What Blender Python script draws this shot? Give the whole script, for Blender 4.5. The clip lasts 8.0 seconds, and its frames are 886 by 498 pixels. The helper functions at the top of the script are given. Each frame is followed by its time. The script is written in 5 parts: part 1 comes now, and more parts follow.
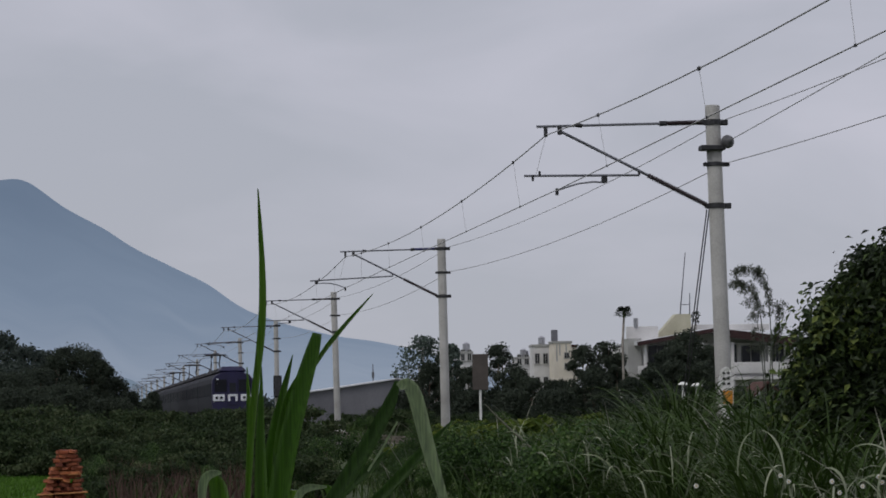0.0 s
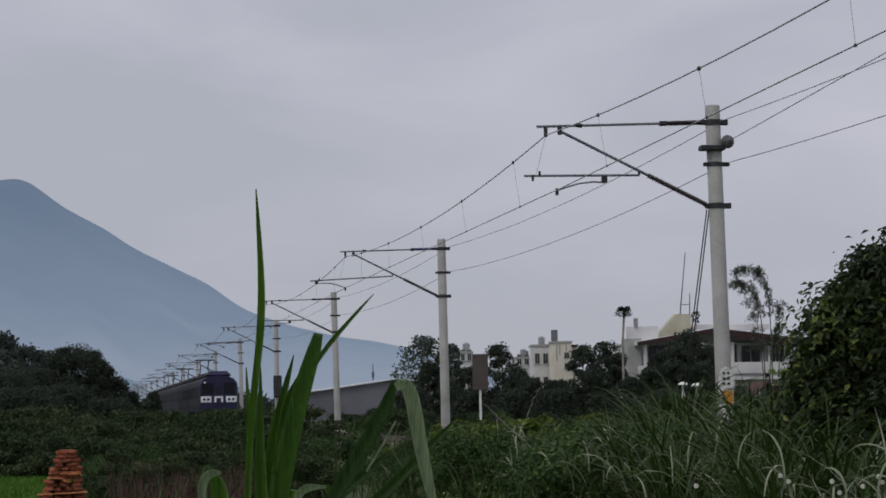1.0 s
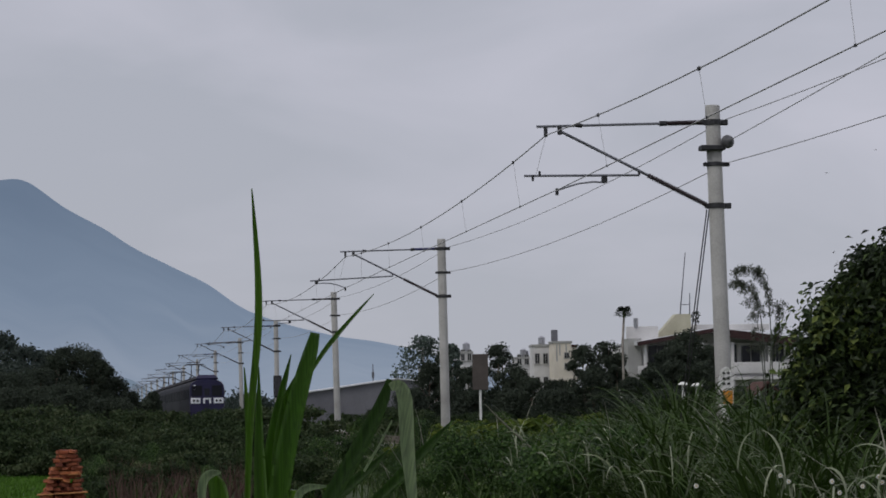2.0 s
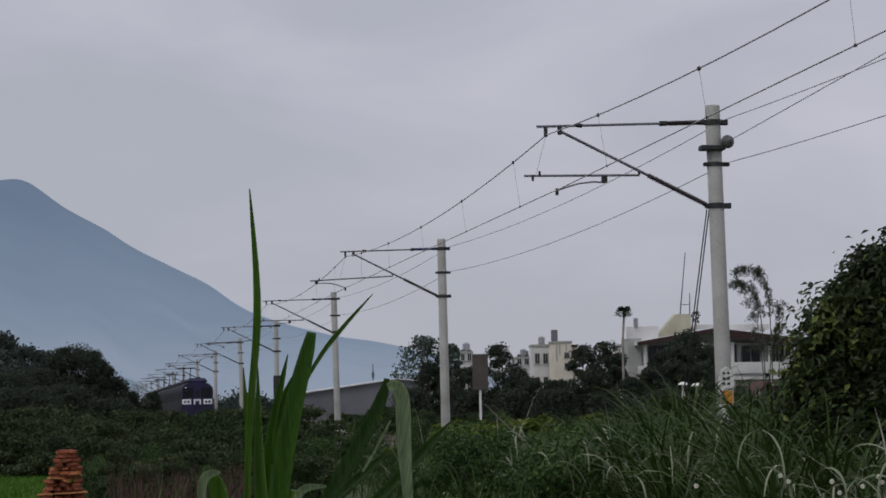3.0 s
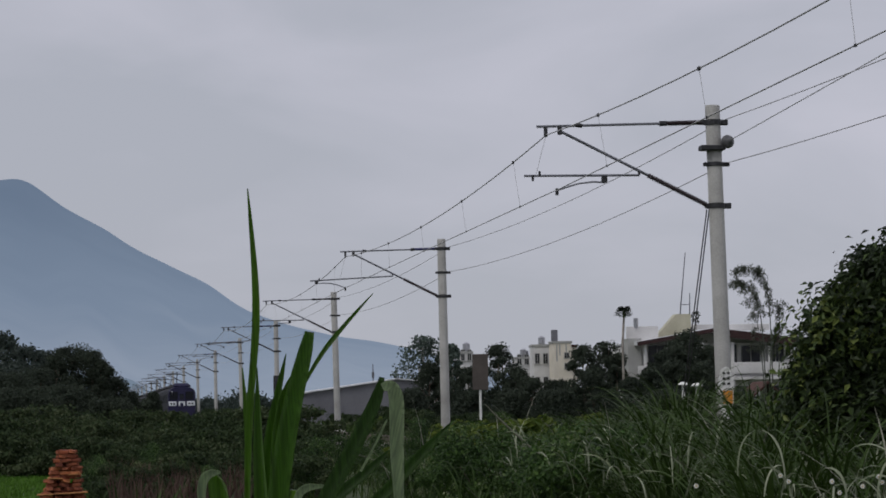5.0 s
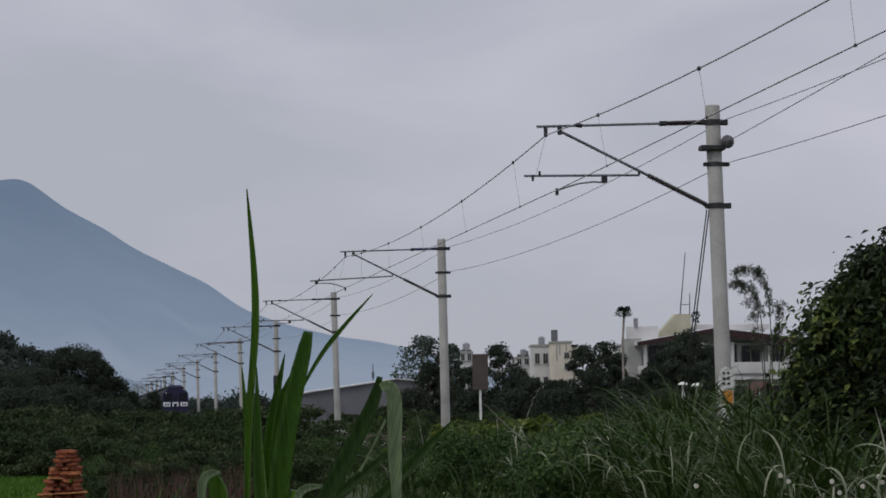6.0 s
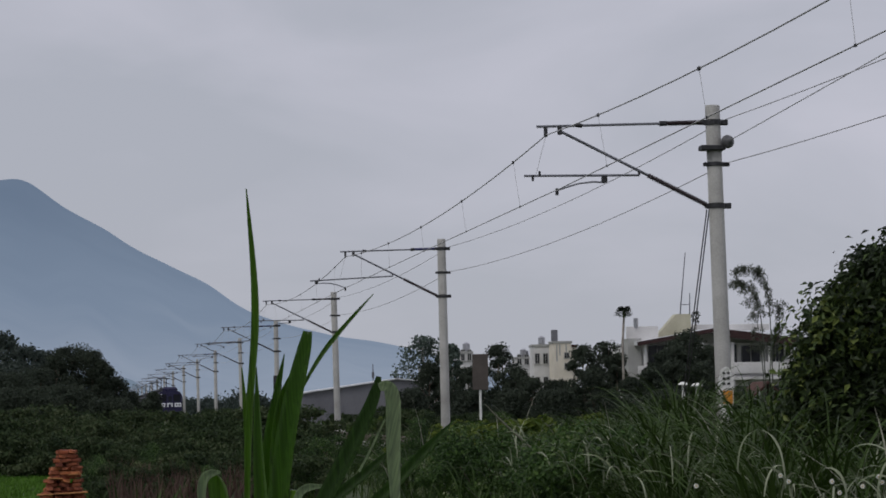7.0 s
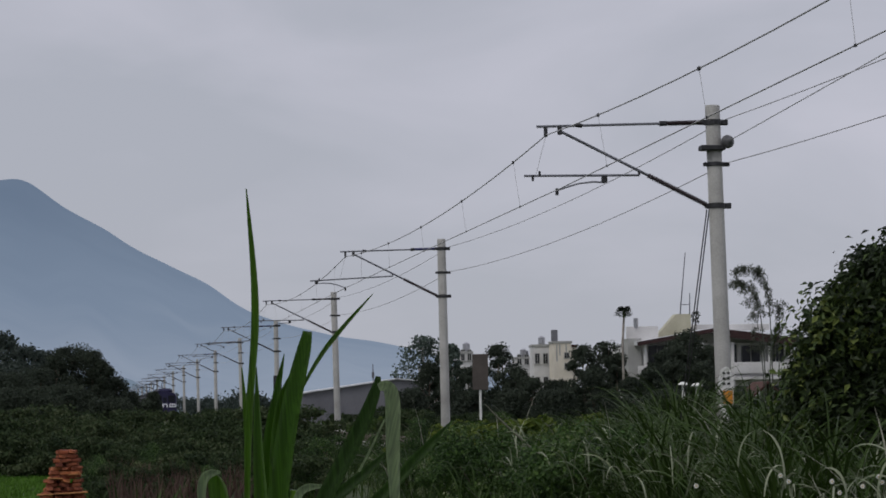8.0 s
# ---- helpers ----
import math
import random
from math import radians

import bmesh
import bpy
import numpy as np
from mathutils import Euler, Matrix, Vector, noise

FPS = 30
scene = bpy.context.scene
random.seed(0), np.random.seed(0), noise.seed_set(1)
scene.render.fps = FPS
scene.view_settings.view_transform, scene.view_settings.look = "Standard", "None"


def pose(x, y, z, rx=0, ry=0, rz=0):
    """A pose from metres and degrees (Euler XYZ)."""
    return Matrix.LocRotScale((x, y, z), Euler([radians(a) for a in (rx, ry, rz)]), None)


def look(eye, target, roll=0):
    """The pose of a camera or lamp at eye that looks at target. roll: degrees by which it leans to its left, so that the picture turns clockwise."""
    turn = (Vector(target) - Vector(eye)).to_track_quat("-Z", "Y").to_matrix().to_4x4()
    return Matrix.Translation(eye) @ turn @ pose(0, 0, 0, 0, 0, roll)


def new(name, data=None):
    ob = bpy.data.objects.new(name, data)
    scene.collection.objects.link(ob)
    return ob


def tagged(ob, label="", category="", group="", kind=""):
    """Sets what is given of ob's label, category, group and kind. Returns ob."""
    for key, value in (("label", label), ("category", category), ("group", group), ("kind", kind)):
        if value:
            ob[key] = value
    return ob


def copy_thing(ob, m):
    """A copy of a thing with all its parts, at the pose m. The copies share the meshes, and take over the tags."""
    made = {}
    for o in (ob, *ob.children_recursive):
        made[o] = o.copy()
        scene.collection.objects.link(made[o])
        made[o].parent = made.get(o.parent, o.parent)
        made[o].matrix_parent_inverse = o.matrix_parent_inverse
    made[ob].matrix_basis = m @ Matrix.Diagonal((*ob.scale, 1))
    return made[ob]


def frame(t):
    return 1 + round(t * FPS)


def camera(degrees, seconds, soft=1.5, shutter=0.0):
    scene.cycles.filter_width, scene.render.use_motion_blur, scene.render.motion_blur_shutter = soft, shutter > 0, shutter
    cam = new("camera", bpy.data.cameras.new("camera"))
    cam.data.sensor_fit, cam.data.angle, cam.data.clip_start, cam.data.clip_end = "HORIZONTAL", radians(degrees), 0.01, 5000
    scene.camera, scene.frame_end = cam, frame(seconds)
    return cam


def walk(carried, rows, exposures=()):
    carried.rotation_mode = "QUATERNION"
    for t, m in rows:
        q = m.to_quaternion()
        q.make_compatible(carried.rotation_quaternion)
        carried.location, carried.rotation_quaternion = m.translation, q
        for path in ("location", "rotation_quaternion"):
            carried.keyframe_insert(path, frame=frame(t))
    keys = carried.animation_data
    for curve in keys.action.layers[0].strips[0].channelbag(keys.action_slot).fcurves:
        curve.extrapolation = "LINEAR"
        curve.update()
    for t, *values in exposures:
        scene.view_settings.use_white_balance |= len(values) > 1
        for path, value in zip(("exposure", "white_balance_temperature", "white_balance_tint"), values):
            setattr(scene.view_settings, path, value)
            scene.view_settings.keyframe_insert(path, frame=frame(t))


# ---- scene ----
# ---- camera: it stands still on a tripod, zoomed in along the railway ----
cam = camera(20.0, 8.0, soft=1.7)
EYE = (0.0, 0.0, 1.5)
VIEW = look(EYE, (14.189, 98.783, 7.871), roll=-0.9)
walk(cam, [(0.0, VIEW), (8.0, VIEW)])

# ---- world, sun ----
SUN_EL, SUN_AZ = 52.0, -125.0        # degrees; azimuth clockwise from +Y
world = bpy.data.worlds.new("overcast_sky")
scene.world = world
world.use_nodes = True
wn, wl = world.node_tree.nodes, world.node_tree.links
wn.clear()
w_out = wn.new("ShaderNodeOutputWorld")
w_bg = wn.new("ShaderNodeBackground")
w_sky = wn.new("ShaderNodeTexSky")
w_sky.sky_type = "NISHITA"
w_sky.sun_disc = False
w_sky.sun_elevation = radians(SUN_EL)
w_sky.sun_rotation = radians(SUN_AZ)
w_tone = wn.new("ShaderNodeVectorMath")
w_tone.operation = "SCALE"
w_tone.inputs["Scale"].default_value = 0.07
wl.new(w_sky.outputs[0], w_tone.inputs[0])
w_co = wn.new("ShaderNodeTexCoord")
w_map = wn.new("ShaderNodeMapping")
w_map.inputs["Scale"].default_value = (4.0, 4.0, 11.0)
w_noise = wn.new("ShaderNodeTexNoise")
w_noise.inputs["Scale"].default_value = 1.6
w_noise.inputs["Detail"].default_value = 5.0
w_noise.inputs["Roughness"].default_value = 0.5
w_noise.inputs["Distortion"].default_value = 0.4
w_ramp = wn.new("ShaderNodeValToRGB")
w_ramp.color_ramp.elements[0].position = 0.28
w_ramp.color_ramp.elements[0].color = (0.424, 0.44, 0.504, 1)
w_ramp.color_ramp.elements[1].position = 0.7
w_ramp.color_ramp.elements[1].color = (0.537, 0.537, 0.617, 1)
w_mix = wn.new("ShaderNodeMix")
w_mix.data_type = "RGBA"
w_mix.inputs["Factor"].default_value = 0.93
wl.new(w_co.outputs["Generated"], w_map.inputs["Vector"])
wl.new(w_map.outputs[0], w_noise.inputs["Vector"])
w_sep = wn.new("ShaderNodeSeparateXYZ")
w_side = wn.new("ShaderNodeMath")
w_side.operation = "MULTIPLY_ADD"
w_side.inputs[1].default_value = 0.75
w_low = wn.new("ShaderNodeMath")
w_low.operation = "SUBTRACT"
w_low.inputs[1].default_value = 0.35
wl.new(w_co.outputs["Generated"], w_sep.inputs[0])
wl.new(w_sep.outputs["X"], w_side.inputs[0])
wl.new(w_noise.outputs["Fac"], w_side.inputs[2])
w_up = wn.new("ShaderNodeMath")          # the cloud deck dims towards the horizon
w_up.operation = "MULTIPLY_ADD"
w_up.inputs[1].default_value = 1.5
wl.new(w_sep.outputs["Z"], w_up.inputs[0])
wl.new(w_side.outputs[0], w_up.inputs[2])
wl.new(w_up.outputs[0], w_low.inputs[0])
wl.new(w_low.outputs[0], w_ramp.inputs[0])
wl.new(w_tone.outputs[0], w_mix.inputs["A"])
wl.new(w_ramp.outputs[0], w_mix.inputs["B"])
wl.new(w_mix.outputs["Result"], w_bg.inputs["Color"])
w_bg.inputs["Strength"].default_value = 1.0
wl.new(w_bg.outputs[0], w_out.inputs["Surface"])

sun = new("sun", bpy.data.lights.new("sun", "SUN"))
sun.data.energy = 1.0
sun.data.angle = radians(25)
sun.data.color = (1.0, 0.97, 0.92)
_az, _el = radians(SUN_AZ), radians(SUN_EL)
sun.matrix_world = look((0, 0, 60), (-math.sin(_az) * math.cos(_el), -math.cos(_az) * math.cos(_el), 60 - math.sin(_el)))


# ---- materials ----
def ramp_node(nt, stops):
    r = nt.nodes.new("ShaderNodeValToRGB")
    e = r.color_ramp.elements
    while len(e) < len(stops):
        e.new(0.5)
    for k, (p, c) in enumerate(stops):
        e[k].position, e[k].color = p, (*c, 1)
    return r


def surface(name, light, dark, scale=3.0, fine=40.0, rough=0.7, metal=0.0, bump=0.15, spec=0.4):
    """A weathered surface: stains at a large scale, grain at a small one."""
    m = bpy.data.materials.new(name)
    m.use_nodes = True
    nt = m.node_tree
    b = nt.nodes["Principled BSDF"]
    co = nt.nodes.new("ShaderNodeTexCoord")
    big, small = nt.nodes.new("ShaderNodeTexNoise"), nt.nodes.new("ShaderNodeTexNoise")
    big.inputs["Scale"].default_value, big.inputs["Detail"].default_value = scale, 6
    small.inputs["Scale"].default_value, small.inputs["Detail"].default_value = fine, 3
    mix = nt.nodes.new("ShaderNodeMath")
    mix.operation = "MULTIPLY_ADD"
    mix.inputs[1].default_value = 0.35
    nt.links.new(co.outputs["Object"], big.inputs["Vector"])
    nt.links.new(co.outputs["Object"], small.inputs["Vector"])
    nt.links.new(small.outputs["Fac"], mix.inputs[0])
    nt.links.new(big.outputs["Fac"], mix.inputs[2])
    r = ramp_node(nt, [(0.45, dark), (0.85, light)])
    nt.links.new(mix.outputs[0], r.inputs[0])
    nt.links.new(r.outputs[0], b.inputs["Base Color"])
    bp = nt.nodes.new("ShaderNodeBump")
    bp.inputs["Strength"].default_value = bump
    bp.inputs["Distance"].default_value = 0.02
    nt.links.new(mix.outputs[0], bp.inputs["Height"])
    nt.links.new(bp.outputs[0], b.inputs["Normal"])
    b.inputs["Roughness"].default_value, b.inputs["Metallic"].default_value = rough, metal
    b.inputs["Specular IOR Level"].default_value = spec
    return m


def leafy(name, stops, rough=0.5, through_light=0.25, spec=0.2):
    """Leaves that differ one by one, with some light coming through them."""
    m = bpy.data.materials.new(name)
    m.use_nodes = True
    nt = m.node_tree
    b, out = nt.nodes["Principled BSDF"], nt.nodes["Material Output"]
    geo = nt.nodes.new("ShaderNodeNewGeometry")
    co = nt.nodes.new("ShaderNodeTexCoord")
    n = nt.nodes.new("ShaderNodeTexNoise")
    n.inputs["Scale"].default_value, n.inputs["Detail"].default_value = 0.9, 4
    nt.links.new(co.outputs["Object"], n.inputs["Vector"])
    mx = nt.nodes.new("ShaderNodeMath")
    mx.operation = "MULTIPLY_ADD"
    mx.inputs[1].default_value = 0.55
    sc = nt.nodes.new("ShaderNodeMath")
    sc.operation = "MULTIPLY_ADD"
    sc.inputs[1].default_value = 1.6
    sc.inputs[2].default_value = -0.54
    nt.links.new(n.outputs["Fac"], sc.inputs[0])
    nt.links.new(geo.outputs["Random Per Island"], mx.inputs[0])
    nt.links.new(sc.outputs[0], mx.inputs[2])
    r = ramp_node(nt, stops)
    info = nt.nodes.new("ShaderNodeObjectInfo")
    each = nt.nodes.new("ShaderNodeMath")
    each.operation = "MULTIPLY_ADD"
    each.inputs[1].default_value = 0.24
    sh = nt.nodes.new("ShaderNodeMath")
    sh.operation = "SUBTRACT"
    sh.inputs[1].default_value = 0.12
    nt.links.new(info.outputs["Random"], each.inputs[0])
    nt.links.new(mx.outputs[0], each.inputs[2])
    nt.links.new(each.outputs[0], sh.inputs[0])
    nt.links.new(sh.outputs[0], r.inputs[0])
    nt.links.new(r.outputs[0], b.inputs["Base Color"])
    b.inputs["Roughness"].default_value = rough
    b.inputs["Specular IOR Level"].default_value = spec
    tr = nt.nodes.new("ShaderNodeBsdfTranslucent")
    nt.links.new(r.outputs[0], tr.inputs["Color"])
    ms = nt.nodes.new("ShaderNodeMixShader")
    ms.inputs[0].default_value = through_light
    nt.links.new(b.outputs[0], ms.inputs[1])
    nt.links.new(tr.outputs[0], ms.inputs[2])
    nt.links.new(ms.outputs[0], out.inputs["Surface"])
    return m


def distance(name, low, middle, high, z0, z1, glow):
    """Far land seen through kilometres of misty air: part surface, part painted haze, an emissive ramp by height for
    scattered skylight.
    """
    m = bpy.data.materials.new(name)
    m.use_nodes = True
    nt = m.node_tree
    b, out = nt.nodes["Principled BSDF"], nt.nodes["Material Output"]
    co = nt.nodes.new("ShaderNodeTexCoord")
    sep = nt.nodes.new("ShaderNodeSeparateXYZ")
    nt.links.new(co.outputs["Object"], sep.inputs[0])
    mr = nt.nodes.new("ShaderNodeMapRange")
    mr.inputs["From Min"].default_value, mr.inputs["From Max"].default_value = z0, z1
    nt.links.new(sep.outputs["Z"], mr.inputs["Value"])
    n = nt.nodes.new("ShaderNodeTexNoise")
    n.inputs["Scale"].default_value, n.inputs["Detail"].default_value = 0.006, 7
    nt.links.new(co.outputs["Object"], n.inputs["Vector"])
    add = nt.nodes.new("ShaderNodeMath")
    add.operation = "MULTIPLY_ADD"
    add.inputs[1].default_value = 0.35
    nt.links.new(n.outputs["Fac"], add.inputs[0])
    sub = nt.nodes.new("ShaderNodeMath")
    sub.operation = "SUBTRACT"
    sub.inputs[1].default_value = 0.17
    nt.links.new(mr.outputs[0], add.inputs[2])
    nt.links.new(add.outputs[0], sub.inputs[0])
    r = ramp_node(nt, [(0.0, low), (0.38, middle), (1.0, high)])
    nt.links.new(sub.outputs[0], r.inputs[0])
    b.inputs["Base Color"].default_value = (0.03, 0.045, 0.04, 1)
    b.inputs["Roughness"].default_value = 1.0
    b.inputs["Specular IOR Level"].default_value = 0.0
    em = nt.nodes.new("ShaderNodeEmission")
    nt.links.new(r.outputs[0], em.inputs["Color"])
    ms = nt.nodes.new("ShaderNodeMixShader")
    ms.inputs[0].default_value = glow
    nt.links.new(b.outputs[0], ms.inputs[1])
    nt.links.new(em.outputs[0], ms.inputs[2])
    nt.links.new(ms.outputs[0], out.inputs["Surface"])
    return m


CONCRETE = surface("mast_concrete", (0.46, 0.455, 0.435), (0.27, 0.266, 0.25), 1.0, 24, 0.85)
PLINTH = surface("plinth_concrete", (0.5, 0.49, 0.45), (0.28, 0.27, 0.25), 2.0, 25, 0.9)
GALV = surface("galvanised_steel", (0.22, 0.225, 0.25), (0.12, 0.125, 0.14), 6, 60, 0.5, 0.7, 0.05)
BANDS = surface("dark_band_steel", (0.06, 0.06, 0.065), (0.03, 0.03, 0.032), 8, 60, 0.55, 0.4, 0.05)
PORCELAIN = surface("brown_porcelain", (0.03, 0.018, 0.02), (0.017, 0.011, 0.013), 8, 60, 0.25, 0, 0.02)
PORCELAIN_BLUE = surface("blue_polymer", (0.035, 0.04, 0.15), (0.02, 0.022, 0.09), 8, 60, 0.35, 0, 0.02)
WIRE = surface("copper_wire", (0.5, 0.49, 0.49), (0.34, 0.34, 0.34), 2, 30, 0.5, 0.6, 0.0)
WHITE = surface("white_paint", (0.8, 0.8, 0.78), (0.6, 0.6, 0.57), 3, 40, 0.6)
ORANGE = surface("orange_reflector", (0.75, 0.3, 0.03), (0.55, 0.2, 0.02), 6, 50, 0.4)
BLACK = surface("black_paint", (0.03, 0.03, 0.03), (0.015, 0.015, 0.015), 6, 50, 0.6)
NAVY = surface("navy_train_paint", (0.017, 0.015, 0.06), (0.01, 0.009, 0.036), 1.0, 30, 0.4, 0, 0.03)
# steel coach sides in dark grey-blue: their backlit shade is in the colour
TRAIN_SIDE = surface("backlit_shade_train_side", (0.036, 0.037, 0.045), (0.022, 0.023, 0.03), 0.8, 20, 0.75, 0.0, 0.03, 0.15)
TRAIN_ROOF = surface("sooty_train_roof", (0.05, 0.05, 0.055), (0.025, 0.025, 0.03), 0.8, 20, 0.8)
TRAIN_WHITE = surface("white_train_panel", (0.8, 0.82, 0.85), (0.62, 0.64, 0.68), 3, 40, 0.45)
UNDER = surface("underframe_black", (0.03, 0.03, 0.03), (0.012, 0.012, 0.012), 3, 30, 0.8)
DARK_GLASS = surface("dark_glass", (0.02, 0.022, 0.03), (0.012, 0.013, 0.018), 1, 10, 0.2, 0, 0.0, 0.3)
TRAIN_GLASS = surface("train_window_glass", (0.015, 0.016, 0.022), (0.009, 0.01, 0.014), 1, 10, 0.55, 0, 0.0, 0.15)
RAIL = surface("rail_steel", (0.22, 0.17, 0.14), (0.12, 0.08, 0.06), 3, 40, 0.5, 0.6)
BALLAST = surface("ballast_stone", (0.17, 0.16, 0.14), (0.07, 0.066, 0.058), 9, 25, 0.95, 0, 0.8)
SOIL = surface("weedy_soil", (0.07, 0.1, 0.03), (0.025, 0.038, 0.014), 0.35, 6, 0.95, 0, 0.6)
STUCCO = surface("white_stucco", (0.76, 0.75, 0.74), (0.5, 0.49, 0.48), 0.35, 12, 0.85)
GREY_STUCCO = surface("grey_stucco", (0.42, 0.42, 0.4), (0.28, 0.28, 0.27), 0.5, 12, 0.9)
CREAM = surface("cream_tiles", (0.52, 0.5, 0.38), (0.36, 0.34, 0.25), 0.6, 12, 0.8)
BEIGE = surface("beige_plaster", (0.8, 0.74, 0.63), (0.6, 0.55, 0.46), 0.25, 6, 0.9)
FASCIA = surface("maroon_fascia", (0.05, 0.02, 0.02), (0.03, 0.014, 0.014), 2, 20, 0.7)
ROOF_TIN = surface("pale_tin_roof", (0.7, 0.71, 0.72), (0.5, 0.51, 0.53), 0.5, 8, 0.45, 0.2)
SHED_WALL = surface("grey_tin_wall", (0.2, 0.2, 0.22), (0.13, 0.13, 0.15), 0.3, 6, 0.6)
RED_ROOF = surface("rusty_red_roof", (0.1, 0.045, 0.035), (0.055, 0.03, 0.025), 1, 12, 0.85)
SIGN_BROWN = surface("brown_sign_back", (0.1, 0.085, 0.075), (0.06, 0.05, 0.045), 1, 15, 0.7)
STAINLESS = surface("stainless_tank", (0.5, 0.5, 0.52), (0.35, 0.35, 0.37), 2, 30, 0.3, 0.9)
BARK = surface("bark", (0.16, 0.13, 0.1), (0.07, 0.055, 0.04), 3, 25, 0.95, 0, 0.8)
PALE_BARK = surface("pale_bark", (0.4, 0.37, 0.33), (0.22, 0.2, 0.17), 2, 25, 0.9, 0, 0.5)
# haze painted into both slopes: blue emission, paler towards the foot
MOUNTAIN = distance("mountain_painted_haze", (0.285, 0.337, 0.43), (0.198, 0.255, 0.35), (0.14, 0.19, 0.275), 0, 330, 0.94)
FOOTHILL = distance("foothill_painted_haze", (0.22, 0.28, 0.36), (0.18, 0.235, 0.31), (0.13, 0.18, 0.25), 0, 75, 0.9)

# the palest stop paints sky reflections on bent blades
G_REED = leafy("reed_leaf", [(0.15, (0.022, 0.041, 0.008)), (0.6, (0.042, 0.077, 0.015)), (0.84, (0.056, 0.094, 0.023)), (0.95, (0.22, 0.245, 0.15))], 0.46, 0.22, 0.16)
# darker copy of the reed leaf: shade between tufts put into the colour
G_REED_LOW = leafy("shaded_reed_leaf", [(0.15, (0.016, 0.033, 0.007)), (0.8, (0.036, 0.07, 0.013))], 0.6, 0.2, 0.12)
G_NAPIER = leafy("tall_grass_leaf", [(0.1, (0.024, 0.068, 0.008)), (0.45, (0.052, 0.135, 0.011)), (0.9, (0.125, 0.25, 0.02))], 0.36, 0.35, 0.35)


def streak(m, scale=(420.0, 420.0, 6.0), depth=0.32):
    """Long fine veins along a grass leaf."""
    nt = m.node_tree
    b = nt.nodes["Principled BSDF"]
    co = nt.nodes.new("ShaderNodeTexCoord")
    mp = nt.nodes.new("ShaderNodeMapping")
    mp.inputs["Scale"].default_value = scale
    n = nt.nodes.new("ShaderNodeTexNoise")
    n.inputs["Scale"].default_value, n.inputs["Detail"].default_value = 1.0, 3
    nt.links.new(co.outputs["Object"], mp.inputs["Vector"])
    nt.links.new(mp.outputs[0], n.inputs["Vector"])
    r = ramp_node(nt, [(0.3, (1 - depth, 1 - depth, 1 - depth)), (0.7, (1 + depth, 1 + depth, 1 + depth * 0.6))])
    nt.links.new(n.outputs["Fac"], r.inputs[0])
    mul = nt.nodes.new("ShaderNodeMix")
    mul.data_type, mul.blend_type = "RGBA", "MULTIPLY"
    mul.inputs["Factor"].default_value = 1.0
    src = b.inputs["Base Color"].links[0].from_socket
    targets = [l.to_socket for l in src.links]
    nt.links.new(src, mul.inputs["A"])
    nt.links.new(r.outputs[0], mul.inputs["B"])
    for t in targets:
        nt.links.new(mul.outputs["Result"], t)
    return m


streak(G_NAPIER)
# same plant as the tall grass leaf, with shade darkened into the colour
G_NAPIER_SHADED = streak(leafy("shaded_grass_leaf", [(0.15, (0.02, 0.05, 0.01)), (0.85, (0.05, 0.11, 0.02))], 0.45, 0.3, 0.2))
# pale last stops of both vines paint sparkles of light on single leaves
G_VINE = leafy("vine_leaf", [(0.12, (0.017, 0.036, 0.011)), (0.5, (0.039, 0.079, 0.021)), (0.76, (0.08, 0.14, 0.034)), (0.9, (0.24, 0.28, 0.15))], 0.5, 0.2, 0.2)
G_KUDZU = leafy("broad_vine_leaf", [(0.15, (0.02, 0.042, 0.012)), (0.55, (0.048, 0.098, 0.023)), (0.78, (0.095, 0.165, 0.038)), (0.9, (0.26, 0.3, 0.16))], 0.5, 0.22, 0.2)
G_BUSH = leafy("dark_bush_leaf", [(0.15, (0.019, 0.033, 0.015)), (0.6, (0.04, 0.062, 0.024)), (0.85, (0.075, 0.095, 0.046))], 0.6, 0.2, 0.12)
G_YELLOW = leafy("yellow_green_leaf", [(0.15, (0.06, 0.1, 0.015)), (0.8, (0.15, 0.19, 0.03))], 0.5)
# few bright leaves among dark ones: highlights of sky-lit leaf tops in colour
G_BROAD = leafy("broad_leaf", [(0.2, (0.018, 0.028, 0.013)), (0.6, (0.036, 0.057, 0.02)), (0.78, (0.075, 0.115, 0.03)), (0.92, (0.18, 0.22, 0.06))], 0.45, 0.25, 0.2)
G_DARK = leafy("dark_tree_leaf", [(0.15, (0.03, 0.04, 0.03)), (0.8, (0.051, 0.065, 0.045))], 0.6, 0.2, 0.12)
# far trees: distance haze is mixed into these three greyed leaf colours
G_FAR = leafy("haze_greyed_leaf", [(0.15, (0.06, 0.08, 0.07)), (0.8, (0.11, 0.145, 0.12))], 0.6)
G_WOODS = leafy("haze_greyed_woods_leaf", [(0.15, (0.035, 0.05, 0.045)), (0.8, (0.075, 0.095, 0.085))], 0.7, 0.2, 0.1)
G_HILL = leafy("haze_greyed_hill_leaf", [(0.15, (0.033, 0.047, 0.041)), (0.8, (0.064, 0.083, 0.067))], 0.6)
G_GRASS = leafy("low_grass", [(0.15, (0.022, 0.042, 0.012)), (0.8, (0.05, 0.085, 0.02))], 0.6)
G_LAWN = leafy("bright_lawn", [(0.15, (0.05, 0.12, 0.014)), (0.8, (0.08, 0.17, 0.022))], 0.6, 0.25, 0.1)
G_DRY = leafy("dry_weed", [(0.15, (0.06, 0.035, 0.03)), (0.8, (0.12, 0.075, 0.06))], 0.7)
G_PALE = streak(leafy("pale_leaf_underside", [(0.1, (0.2, 0.27, 0.16)), (0.9, (0.28, 0.35, 0.22))], 0.4, 0.4))
